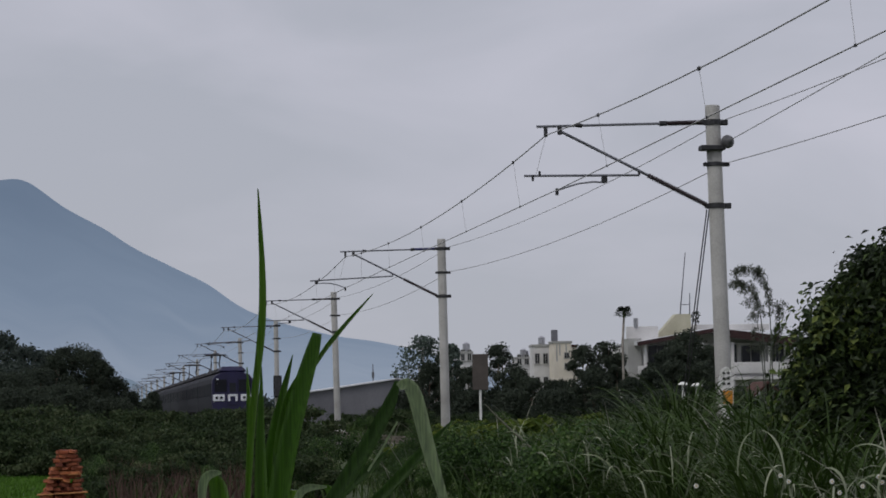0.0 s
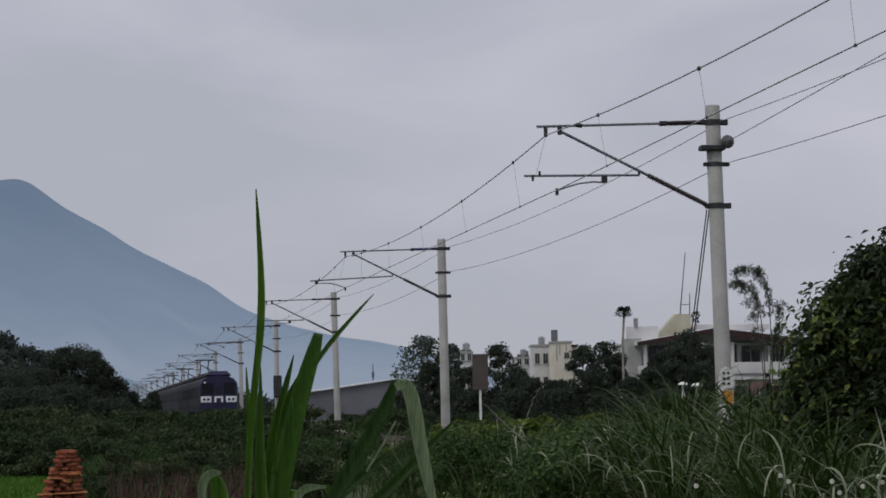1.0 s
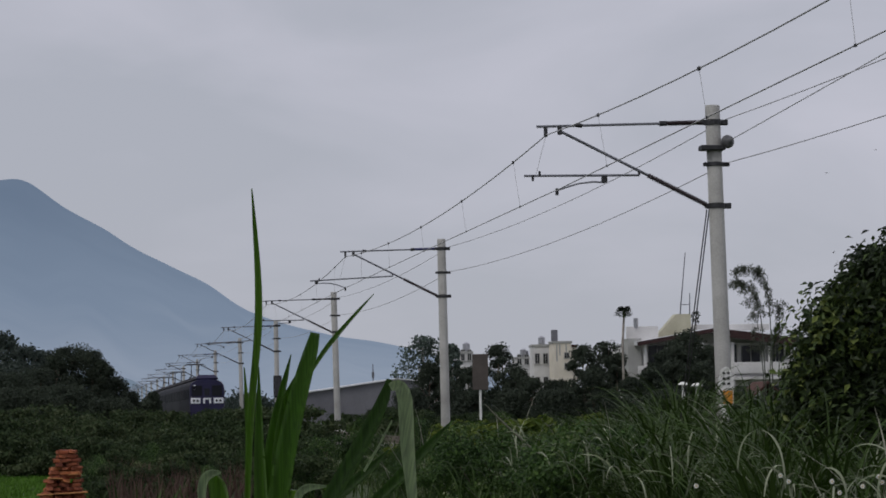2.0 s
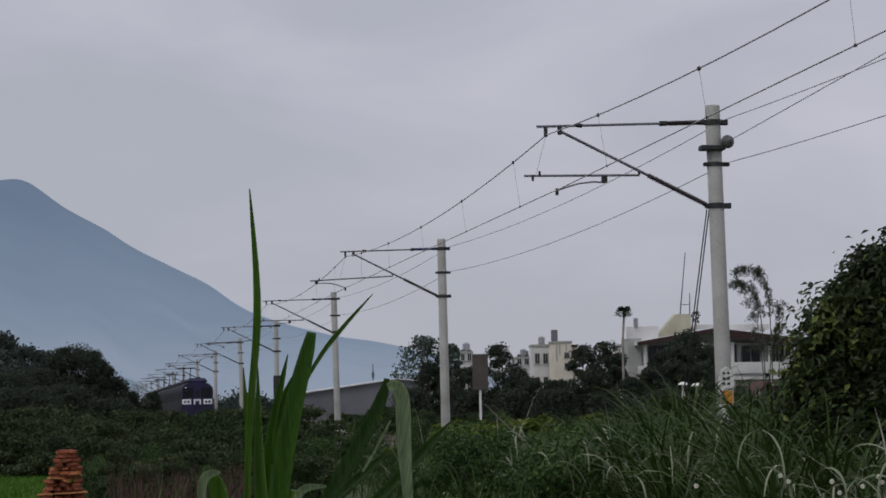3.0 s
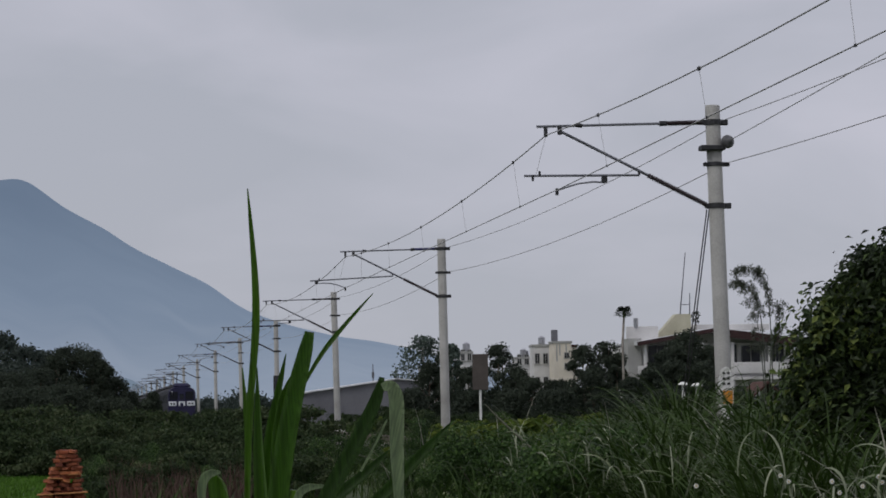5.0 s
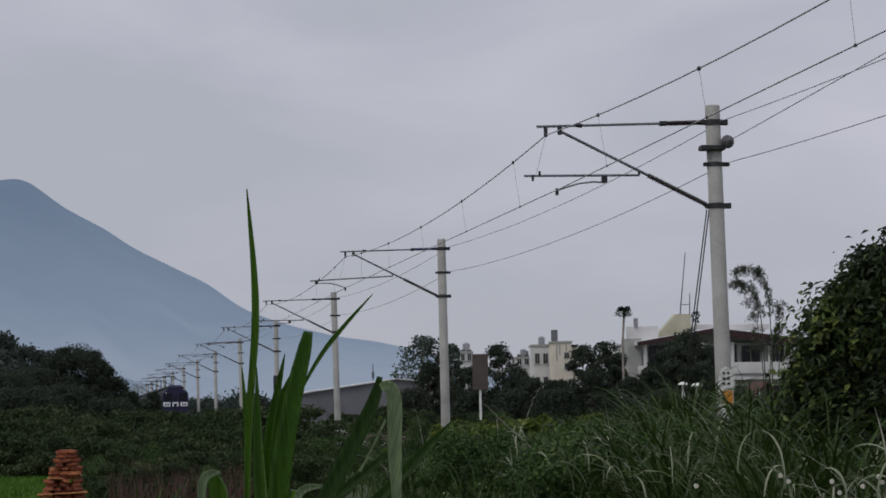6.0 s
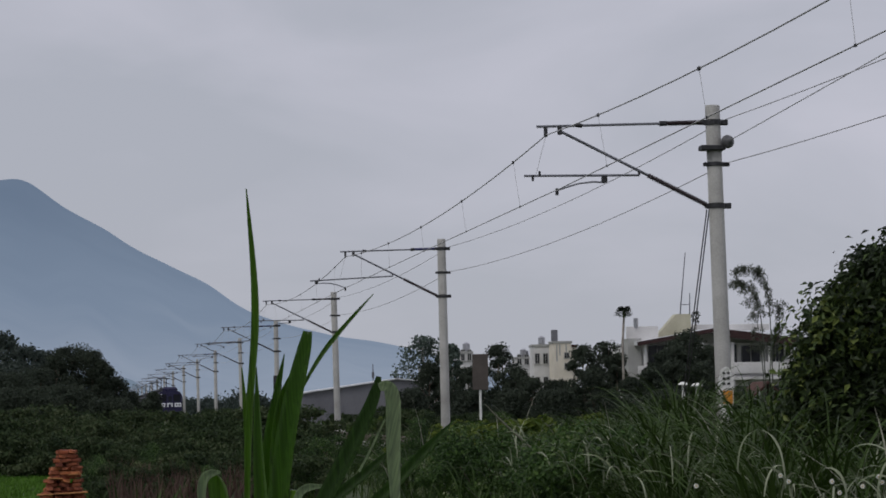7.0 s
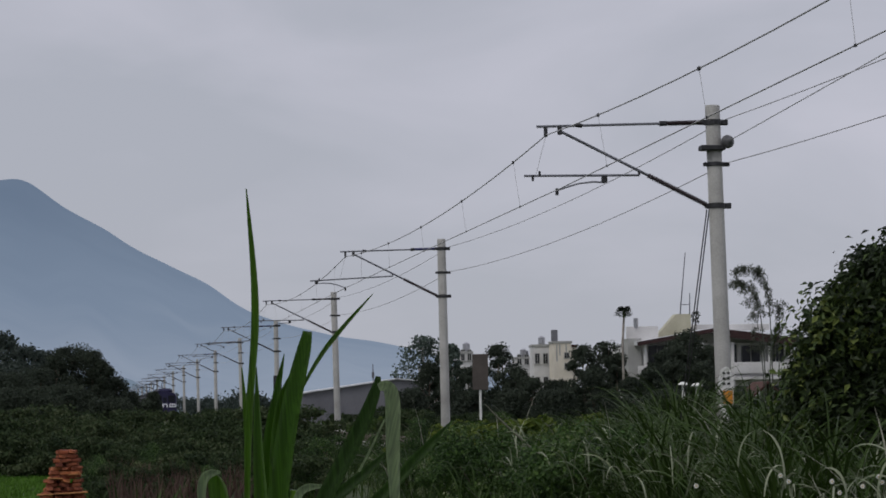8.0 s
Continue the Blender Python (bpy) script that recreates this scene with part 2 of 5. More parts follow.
G_BAMBOO = leafy("bamboo_leaf", [(0.15, (0.055, 0.065, 0.048)), (0.8, (0.11, 0.125, 0.09))], 0.5)
PETAL = surface("white_petal", (0.85, 0.85, 0.82), (0.75, 0.75, 0.72), 20, 80, 0.6)
POLLEN = surface("yellow_centre", (0.7, 0.45, 0.05), (0.5, 0.3, 0.03), 20, 80, 0.8)


def brick_material():
    m = surface("old_red_brick", (0.34, 0.105, 0.05), (0.13, 0.042, 0.024), 9, 60, 0.9, 0, 0.5)
    nt = m.node_tree
    b = nt.nodes["Principled BSDF"]
    info = nt.nodes.new("ShaderNodeObjectInfo")
    r = ramp_node(nt, [(0.0, (0.5, 0.4, 0.4)), (0.6, (1, 1, 1)), (0.88, (1.2, 1.2, 1.1)), (1.0, (1.6, 1.9, 1.5))])
    nt.links.new(info.outputs["Random"], r.inputs[0])
    mul = nt.nodes.new("ShaderNodeMix")
    mul.data_type, mul.blend_type = "RGBA", "MULTIPLY"
    mul.inputs["Factor"].default_value = 1.0
    src = b.inputs["Base Color"].links[0].from_socket
    nt.links.new(src, mul.inputs["A"])
    nt.links.new(r.outputs[0], mul.inputs["B"])
    nt.links.new(mul.outputs["Result"], b.inputs["Base Color"])
    return m


BRICK = brick_material()


# pale colour stands in for gloss on the curved backs of reed blades
G_ARCH = leafy("highlight_painted_blade", [(0.1, (0.12, 0.15, 0.08)), (0.9, (0.38, 0.41, 0.29))], 0.42, 0.25, 0.25)
G_STALK = leafy("dead_grass_stalk", [(0.1, (0.16, 0.16, 0.12)), (0.9, (0.3, 0.3, 0.24))], 0.6, 0.1)


# ---- mesh helpers ----
def mesh_ob(name, verts, faces, material, parent=None, label="", smooth=False):
    me = bpy.data.meshes.new(name)
    me.from_pydata(verts.tolist() if isinstance(verts, np.ndarray) else verts, [],
                   faces.tolist() if isinstance(faces, np.ndarray) else faces)
    me.materials.append(material)
    if smooth:
        me.polygons.foreach_set("use_smooth", [True] * len(me.polygons))
    ob = new(name, me)
    if parent:
        ob.parent = parent
    return tagged(ob, label)


def part(name, bm, material, parent=None, label="", smooth=False):
    me = bpy.data.meshes.new(name)
    for f in bm.faces:
        f.smooth = smooth
    bm.to_mesh(me)
    bm.free()
    me.materials.append(material)
    ob = new(name, me)
    if parent:
        ob.parent = parent
    return tagged(ob, label)


def box(size, at=(0, 0, 0), bevel=0.0, turn=None, bm=None):
    bm = bm or bmesh.new()
    m = Matrix.Translation(at) @ (turn or Matrix.Identity(4)) @ Matrix.Diagonal((*size, 1))
    made = bmesh.ops.create_cube(bm, size=1.0, matrix=m)
    if bevel:
        edges = list({e for v in made["verts"] for e in v.link_edges})
        bmesh.ops.bevel(bm, geom=edges, offset=bevel, segments=1, affect="EDGES")
    return bm


def rod(a, b, r0, r1=None, sides=10, bm=None):
    """A round bar from a to b."""
    bm = bm or bmesh.new()
    a, b = Vector(a), Vector(b)
    way = b - a
    m = Matrix.Translation((a + b) / 2) @ way.to_track_quat("Z", "Y").to_matrix().to_4x4()
    bmesh.ops.create_cone(bm, cap_ends=True, segments=sides, radius1=r0, radius2=r0 if r1 is None else r1, depth=way.length, matrix=m)
    return bm


def tube(points, r, sides=6, bm=None):
    """A bar bent along points; r may be a list."""
    bm = bm or bmesh.new()
    pts = [Vector(p) for p in points]
    rs = r if isinstance(r, (list, tuple)) else [r] * len(pts)
    rings = []
    for k, p in enumerate(pts):
        way = (pts[min(k + 1, len(pts) - 1)] - pts[max(k - 1, 0)]).normalized()
        q = way.to_track_quat("Z", "Y")
        rings.append([bm.verts.new(p + q @ Vector((math.cos(a) * rs[k], math.sin(a) * rs[k], 0)))
                      for a in [2 * math.pi * i / sides for i in range(sides)]])
    for a, b in zip(rings, rings[1:]):
        for i in range(sides):
            bm.faces.new((a[i], a[(i + 1) % sides], b[(i + 1) % sides], b[i]))
    bm.faces.new(rings[0][::-1])
    bm.faces.new(rings[-1])
    return bm


def turned(profile, sides=16, bm=None, at=(0, 0, 0)):
    """A turned body round z from (radius, z) pairs."""
    bm = bm or bmesh.new()
    rings = [[bm.verts.new((at[0] + r * math.cos(2 * math.pi * i / sides), at[1] + r * math.sin(2 * math.pi * i / sides), at[2] + z))
              for i in range(sides)] for r, z in profile]
    for a, b in zip(rings, rings[1:]):
        for i in range(sides):
            bm.faces.new((a[i], a[(i + 1) % sides], b[(i + 1) % sides], b[i]))
    bm.faces.new(rings[0][::-1])
    bm.faces.new(rings[-1])
    return bm


def ribbed(a, b, r, discs, bm=None):
    """An insulator of discs from a to b."""
    bm = rod(a, b, r * 0.6, sides=8, bm=bm)
    a, b = Vector(a), Vector(b)
    for k in range(discs):
        p, q = a.lerp(b, (k + 0.25) / discs), a.lerp(b, (k + 0.75) / discs)
        rod(p, q, r, r * 0.75, 10, bm)
    return bm


def thing(name, at, label, category, group="", kind="", turn=0.0):
    e = new(name)
    e.empty_display_size = 0.3
    e.matrix_basis = pose(*at, 0, 0, turn)
    return tagged(e, label, category, group, kind)


def blade_mesh(rng, base, length, width, lean, droop, heading, seg=5, curl=1.7):
    """Arching grass blades as strips: arrays of one value for each blade."""
    n = len(base)
    s = np.linspace(0, 1, seg + 1)
    ang = lean[:, None] + droop[:, None] * s[None] ** curl
    step = length[:, None] / seg
    rad = np.concatenate([np.zeros((n, 1)), np.cumsum(np.sin(ang[:, :-1]) * step, 1)], 1)
    up = np.concatenate([np.zeros((n, 1)), np.cumsum(np.cos(ang[:, :-1]) * step, 1)], 1)
    cx, sx = np.cos(heading)[:, None], np.sin(heading)[:, None]
    centre = np.stack([base[:, :1] + rad * cx, base[:, 1:2] + rad * sx, base[:, 2:] + up], -1)
    w = width[:, None] * np.clip(0.55 + 1.6 * s - 2.2 * s ** 2.2, 0.04, 1)[None] * 0.5
    twist = rng.uniform(-0.6, 0.6, (n, 1)) + rng.uniform(-0.9, 0.9, (n, 1)) * s[None]
    side = np.stack([-sx * np.cos(twist), cx * np.cos(twist), np.sin(twist)], -1) * w[..., None]
    v = np.stack([centre - side, centre + side], 2).reshape(-1, 3)
    k = np.arange(n)[:, None] * (seg + 1) * 2 + np.arange(seg)[None] * 2
    f = np.stack([k, k + 1, k + 3, k + 2], -1).reshape(-1, 4)
    return v, f


def leaf_mesh(rng, centre, normal, size, ratio=0.6):
    """Leaves, each a folded pair of triangles that tapers to both ends."""
    n = len(centre)
    nrm = normal / (np.linalg.norm(normal, axis=1, keepdims=True) + 1e-9)
    r = rng.normal(size=(n, 3))
    a = np.cross(nrm, r)
    a /= np.linalg.norm(a, axis=1, keepdims=True) + 1e-9
    b = np.cross(nrm, a)
    L, W = size[:, None], size[:, None] * ratio
    v = np.stack([centre - a * L * 0.5, centre + b * W * 0.5 - a * L * 0.08 + nrm * L * 0.12, centre + a * L * 0.5 - nrm * L * 0.1,
                  centre - b * W * 0.5 - a * L * 0.08 + nrm * L * 0.12], 1).reshape(-1, 3)
    k = np.arange(n)[:, None] * 4
    f = np.concatenate([k + np.array([[0, 1, 2]]), k + np.array([[0, 2, 3]])], 1).reshape(-1, 3)
    return v, f


def clump_points(rng, centres, radii, per, flat=0.8):
    """Leaf places over the outside of many overlapping clumps, and the way out of each."""
    P, N = [], []
    for c, r in zip(centres, radii):
        d = rng.normal(size=(per, 3))
        d[:, 2] += 0.25
        d /= np.linalg.norm(d, axis=1, keepdims=True)
        rr = r * rng.uniform(0.45, 1.05, (per, 1)) * (1 + 0.25 * np.sin(d[:, :1] * 5 + c[0]) * np.cos(d[:, 1:2] * 4 + c[1]))
        P.append(c + d * rr * np.array([1, 1, flat]))
        N.append(d + rng.normal(size=(per, 3)) * 0.55)
    return np.concatenate(P), np.concatenate(N)


# ---- ground and far land ----
def ground_height(x, y):
    """Flat fields with the low bank that carries the track."""
    bank = np.clip(1.0 - np.maximum(np.abs(x - 10.0) - 1.9, 0) / 2.0, 0, 1) * 0.3
    return bank + 0.06 * np.sin(x * 0.21 + 1.3) * np.cos(y * 0.13)


def build_ground():
    xs = np.concatenate([np.linspace(-4200, -120, 14), np.linspace(-100, 0, 22), np.arange(1, 24, 0.7), np.linspace(25, 130, 24), np.linspace(160, 4200, 14)])
    ys = np.concatenate([np.linspace(-3000, -60, 8), np.linspace(-40, 0, 6), np.arange(5, 200, 3.0), np.linspace(210, 700, 30), np.linspace(800, 4900, 14)])
    X, Y = np.meshgrid(xs, ys)
    Z = ground_height(X, Y)
    v = np.stack([X, Y, Z], -1).reshape(-1, 3)
    i, j = np.meshgrid(np.arange(len(xs) - 1), np.arange(len(ys) - 1))
    k = (j * len(xs) + i).ravel()
    f = np.stack([k, k + 1, k + 1 + len(xs), k + len(xs)], -1)
    ob = mesh_ob("ground", v, f, SOIL, smooth=True)
    tagged(ob, "dark weedy soil of flat fields and a low railway bank", "ground", kind="structure")


def ridge(name, profile, y, depth, material, label, seed, rough):
    """A mountain side: it rises from the plain to its crest and falls away behind."""
    rng = np.random.RandomState(seed)
    px, pz = np.array(profile).T
    xs = np.linspace(px[0], px[-1], 420)
    crest = np.interp(xs, px, pz)
    crest = np.convolve(np.pad(crest, 4, mode="edge"), np.ones(9) / 9, "valid")
    wob = sum(np.interp(xs, np.linspace(px[0], px[-1], m), rng.uniform(-1, 1, m)) / m ** 0.75 for m in (30, 70, 150))
    crest = crest + wob * rough * np.clip(crest / 100, 0.2, 1)
    rows = np.linspace(0, 1, 26)
    V = []
    for r in rows:
        if r <= 0.8:
            q = r / 0.8
            gully = np.sin(xs * 0.02 + q * 3) * np.sin(xs * 0.047 + 1.7) * 0.06 * math.sin(math.pi * q)
            z = crest * np.clip(q ** 1.25 + gully, 0, None)
        else:
            z = crest * (1 - (r - 0.8) / 0.2 * 0.6)
        V.append(np.stack([xs, np.full_like(xs, y - depth + depth * r * 1.25), z - 3], -1))
    V = np.concatenate(V)
    n = len(xs)
    i, j = np.meshgrid(np.arange(n - 1), np.arange(len(rows) - 1))
    k = (j * n + i).ravel()
    ob = mesh_ob(name, V, np.stack([k, k + 1, k + 1 + n, k + n], -1), material, smooth=True)
    tagged(ob, label, "mountain", kind="structure")


def build_far_land():
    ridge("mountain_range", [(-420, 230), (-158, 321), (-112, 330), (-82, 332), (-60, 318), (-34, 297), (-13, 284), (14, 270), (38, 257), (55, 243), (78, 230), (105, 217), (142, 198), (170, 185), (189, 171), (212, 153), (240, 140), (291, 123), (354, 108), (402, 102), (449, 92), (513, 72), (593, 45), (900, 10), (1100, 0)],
          3500, 1500, MOUNTAIN, "mountain with a long falling ridge, blue with painted haze", 3, 5.0)
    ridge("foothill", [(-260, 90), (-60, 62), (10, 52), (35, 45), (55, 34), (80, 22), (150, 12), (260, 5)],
          2400, 500, FOOTHILL, "wooded foothill with painted haze", 8, 4.0)


# ---- railway ----
TRACK_X, RAIL_Z, MAST_X, MAST_Y0, SPAN = 10.0, 0.62, 13.1, 51.12, 40.5


def build_track():
    y0, y1 = -60.0, 900.0
    sec = [(-2.2, 0.2), (-1.55, 0.46), (1.55, 0.46), (2.2, 0.2)]
    v = [(TRACK_X + x, y, z) for y in np.linspace(y0, y1, 60) for x, z in sec]
    f = [(4 * k + i, 4 * k + i + 1, 4 * k + i + 5, 4 * k + i + 4) for k in range(59) for i in range(3)]
    tagged(mesh_ob("ballast_bed", v, f, BALLAST), "grey crushed stone ballast under the track", "track bed", kind="structure")
    prof = [(-0.07, 0), (-0.07, 0.02), (-0.012, 0.04), (-0.012, 0.12), (-0.034, 0.135), (-0.034, 0.16), (0.034, 0.16), (0.034, 0.135), (0.012, 0.12), (0.012, 0.04), (0.07, 0.02), (0.07, 0)]
    for s in (-1, 1):
        v = [(TRACK_X + s * 0.565 + x, y, RAIL_Z - 0.16 + z) for y in (y0, y1) for x, z in prof]
        n = len(prof)
        f = [(i, (i + 1) % n, n + (i + 1) % n, n + i) for i in range(n)]
        tagged(mesh_ob("rail", v, f, RAIL), "rusty steel running rail on concrete sleepers", "rail", "pair of rails", "structure")
    V, F = [], []
    for k in range(700):
        y = y0 + k * 0.65
        b = len(V)
        V += [(TRACK_X + sx * 1.0, y + sy * 0.12, z) for z in (0.34, 0.475) for sx, sy in ((-1, -1), (1, -1), (1, 1), (-1, 1))]
        F += [tuple(b + i for i in q) for q in ((0, 3, 2, 1), (4, 5, 6, 7), (0, 1, 5, 4), (1, 2, 6, 5), (2, 3, 7, 6), (3, 0, 4, 7))]
    tagged(mesh_ob("sleepers", V, F, PLINTH), "grey concrete sleepers in the ballast", "sleepers", kind="stuff")


def mast(name, far, lean, label):
    """A concrete mast with its cantilever over the track. far: the stagger, away from the mast or towards it. Base at the origin, track at -x."""
    e = thing(name, (0, 0, 0), label, "catenary mast", "masts along the railway")
    top = 8.2
    off = lambda z: (z - top) * -math.tan(radians(lean))          # the mast leans towards the track
    pr = [(0.195, -0.6), (0.19, 0.6), (0.172, top - 0.03), (0.155, top)]
    bm = turned(pr, 20)
    for v in bm.verts:
        v.co.x += off(v.co.z)
    part("pole", bm, CONCRETE, e, "pale grey spun concrete pole", True)
    part("plinth", box((0.85, 0.85, 0.7), (off(0), 0, -0.25), 0.04), PLINTH, e)
    for z, h in ((7.8, 0.13), (6.82, 0.1), (5.85, 0.13)):
        bm = turned([(0.185, -h / 2), (0.2, -h / 2 + 0.01), (0.2, h / 2 - 0.01), (0.185, h / 2)], 18, at=(off(z), 0, z))
        box((0.22, 0.1, h), (off(z) + 0.24, 0, z), 0.01, bm=bm)
        box((0.14, 0.09, h * 0.9), (off(z) - 0.2, 0, z), 0.01, bm=bm)
        part("band", bm, BANDS, e, "dark steel clamp band")
    tip = -4.17
    a, b = Vector((off(7.8) - 0.26, 0, 7.8)), Vector((tip, 0, 7.7))
    ins = a.lerp(b, 0.22)
    part("insulator", ribbed(a, ins, 0.066, 26), PORCELAIN if far else PORCELAIN_BLUE, e, "ribbed dark insulator")
    part("top_tube", rod(ins, b, 0.03), GALV, e)
    part("end_cap", rod(ins, ins.lerp(b, 0.05), 0.06, sides=10), BANDS, e)
    part("end_cap", rod(a, a.lerp(b, 0.02), 0.055, sides=10), BANDS, e)
    c, d = Vector((off(5.85) - 0.24, 0, 5.88)), Vector((-3.63, 0, 7.6))
    ins2 = c.lerp(d, 0.4)
    part("insulator", ribbed(c, ins2, 0.07, 26), PORCELAIN, e, "ribbed dark insulator")
    part("strut", rod(ins2, d, 0.034), GALV, e)
    part("end_clamp", box((0.1, 0.08, 0.22), (-3.63, 0, 7.62), 0.015), BANDS, e)
    part("messenger_clamp", box((0.08, 0.09, 0.24), (-3.96, 0, 7.58), 0.015), BANDS, e)
    j = c.lerp(d, 0.46 if far else 0.53)
    reach = -4.48 if far else -5.4
    r0, r1 = Vector((j.x, 0, j.z - 0.1)), Vector((reach, 0, 6.56 if far else 6.52))
    part("registration_tube", rod(r0, r1, 0.028), GALV, e)
    part("hinge", rod(j, r0, 0.03, sides=8), BANDS, e)
    part("hanger", rod((-3.96, 0, 7.48), (-4.2, 0, r1.z + 0.04), 0.006, sides=5), WIRE, e)
    if far:
        part("drop_bracket", box((0.14, 0.06, 0.14), (-2.6, 0, 6.47), 0.01), BANDS, e)
        pts = [(-2.58, 0, 6.4), (-2.85, 0, 6.42), (-3.2, 0, 6.38), (-3.45, 0, 6.31), (-3.72, 0, 6.22)]
    else:
        part("drop_bracket", box((0.12, 0.06, 0.16), (-5.15, 0, 6.46), 0.01), BANDS, e)
        pts = [(-5.15, 0, 6.4), (-4.9, 0, 6.43), (-4.55, 0, 6.41), (-4.25, 0, 6.33), (-3.98, 0, 6.22)]
    part("steady_arm", tube(pts, 0.022), GALV, e)
    part("contact_clamp", box((0.07, 0.08, 0.16), (pts[-1][0], 0, pts[-1][2] - 0.03), 0.015), BANDS, e)
    part("tube_clip", box((0.05, 0.07, 0.14), (r1.x + 0.2, 0, r1.z - 0.05), 0.01), BANDS, e)
    part("tube_clip", box((0.05, 0.07, 0.12), (r1.x + 0.36, 0, r1.z + 0.05), 0.01), BANDS, e)
    part("tube_clip", rod((-3.1, 0, 7.72), (-3.25, 0, 7.74), 0.05, sides=8), BANDS, e)
    for c in e.children:
        c.data.transform(Matrix.Scale(0.9, 4))
    return e


def sag_wire(a, b, drop, r, n=14):
    a, b = Vector(a), Vector(b)
    pts = []
    for k in range(n + 1):
        t = k / n
        p = a.lerp(b, t)
        p.z -= drop * 4 * t * (1 - t)
        pts.append(p)
    return pts, tube(pts, r, 5)


def build_masts():
    far = mast("catenary_mast", True, 1.1, "pale concrete catenary mast with brown insulators and a cantilever")
    near = mast("catenary_mast", False, 0.5, "pale concrete catenary mast with a blue insulator and a cantilever")
    ys = [MAST_Y0 + SPAN * k for k in range(-1, 17)]
    far.matrix_basis = pose(MAST_X, ys[1], 0.4)
    near.matrix_basis = pose(MAST_X, ys[2], 0.4)
    for k, y in enumerate(ys):
        if k not in (1, 2):
            copy_thing(far if k % 2 else near, pose(MAST_X, y, 0.4))
    # wires, span by span
    for k in range(len(ys) - 1):
        y0, y1 = ys[k], ys[k + 1]
        c0, c1 = (MAST_X - 3.4, MAST_X - 3.6) if k % 2 else (MAST_X - 3.6, MAST_X - 3.38)
        e = thing("overhead_line", (0, 0, 0), "thin dark messenger and contact wire joined by droppers", "overhead wire", "overhead line spans")
        mp, bm = sag_wire((MAST_X - 3.56, y0, 7.15), (MAST_X - 3.56, y1, 7.15), 0.46, 0.013)
        part("messenger_wire", bm, WIRE, e)
        cp, bm = sag_wire((c0, y0, 5.99 if k else 5.94), (c1, y1, 5.99), -0.01, 0.011)
        part("contact_wire", bm, WIRE, e)
        for q in range(5):
            t = 0.1 + 0.192 * q
            i = t * 14
            lo, hi = int(i), min(int(i) + 1, 14)
            a = mp[lo].lerp(mp[hi], i - lo)
            b = cp[lo].lerp(cp[hi], i - lo)
            d = part("dropper", rod(a, b, 0.004, sides=5), WIRE, e)
            part("wire_clip", box((0.045, 0.09, 0.065), a, 0.01), BANDS, d)
            part("wire_clip", box((0.03, 0.05, 0.04), b, 0.0), BANDS, d)
        for x, z, drop in ((MAST_X + 0.3, 7.49, 0.27), (MAST_X + 0.3, 6.57, 0.32)):
            _, bm = sag_wire((x, y0, z), (x, y1, z), drop, 0.01)
            w = part("feeder_wire", bm, WIRE)
            tagged(w, "thin grey feeder wire along the masts", "wire", "feeder wires")


def build_mast_fittings():
    # drum-shaped tensioning insulator, its wire, the two stays and the number plate on the nearest mast
    e = thing("feeder_insulator", (MAST_X + 0.05, MAST_Y0 - 0.22, 6.97), "dark drum-shaped insulator bolted to the mast", "insulator")
    part("clamp", box((0.52, 0.3, 0.11), (-0.1, 0.12, -0.1), 0.02), BANDS, e)
    part("drum", turned([(0.05, -0.1), (0.115, -0.08), (0.14, -0.03), (0.14, 0.03), (0.12, 0.07), (0.07, 0.08), (0.05, 0.11), (0.03, 0.13)], 18), surface("grey_ceramic", (0.12, 0.12, 0.125), (0.06, 0.06, 0.065), 5, 40, 0.4), e, "", True).matrix_basis = pose(0.2, -0.02, 0.02, 80, 0, 20)
    _, bm = sag_wire((0.25, -0.1, 0.05), (0.4, -40, 1.6), 0.03, 0.01)
    part("lead_wire", bm, WIRE, e)
    for dx in (0.0, 0.05):
        s = part("stay_wire", rod((MAST_X - 0.12 + dx, MAST_Y0 + 0.18, 5.6), (MAST_X + 1.5 * dx, MAST_Y0 + 4.2, 0.0), 0.014, sides=6), BANDS)
        tagged(s, "taut steel stay wire from the mast to the ground", "stay wire", "mast stays")
    e = thing("number_plate", (MAST_X + 0.11, MAST_Y0 - 0.2, 1.72), "white pointed plate with an orange square on the mast", "sign plate")
    bm = bmesh.new()
    out = [(-0.15, -0.2), (-0.02, -0.62), (0.02, -0.62), (0.15, -0.2), (0.16, 0.3), (0.1, 0.52), (0.0, 0.58), (-0.1, 0.52), (-0.16, 0.3)]
    fr = [bm.verts.new((x, -0.02, z)) for x, z in out]
    bk = [bm.verts.new((x, 0.01, z)) for x, z in out]
    bm.faces.new(fr)
    bm.faces.new(bk[::-1])
    for i in range(len(out)):
        bm.faces.new((fr[i], bk[i], bk[(i + 1) % len(out)], fr[(i + 1) % len(out)]))
    part("plate", bm, WHITE, e)
    part("reflector", box((0.2, 0.012, 0.27), (0.03, -0.03, -0.06), 0.0), ORANGE, e, "orange square")
    for k, (x, z, w) in enumerate(((-0.05, 0.44, 0.05), (0.05, 0.44, 0.05), (-0.05, 0.33, 0.06), (0.05, 0.33, 0.06), (-0.05, 0.22, 0.06), (0.05, 0.22, 0.06))):
        part("number_bar", box((w, 0.01, 0.05), (x, -0.028, z)), BLACK, e)
    e = thing("equipment_box", (MAST_X + 0.05, MAST_Y0 + 3 * SPAN - 0.3, 2.5), "dark grey switch box strapped to a mast", "switch box")
    part("case", box((0.55, 0.35, 1.5), (0, 0, 0.75), 0.04), UNDER, e)
    part("lid", box((0.45, 0.03, 1.3), (0, -0.19, 0.75), 0.01), BANDS, e)


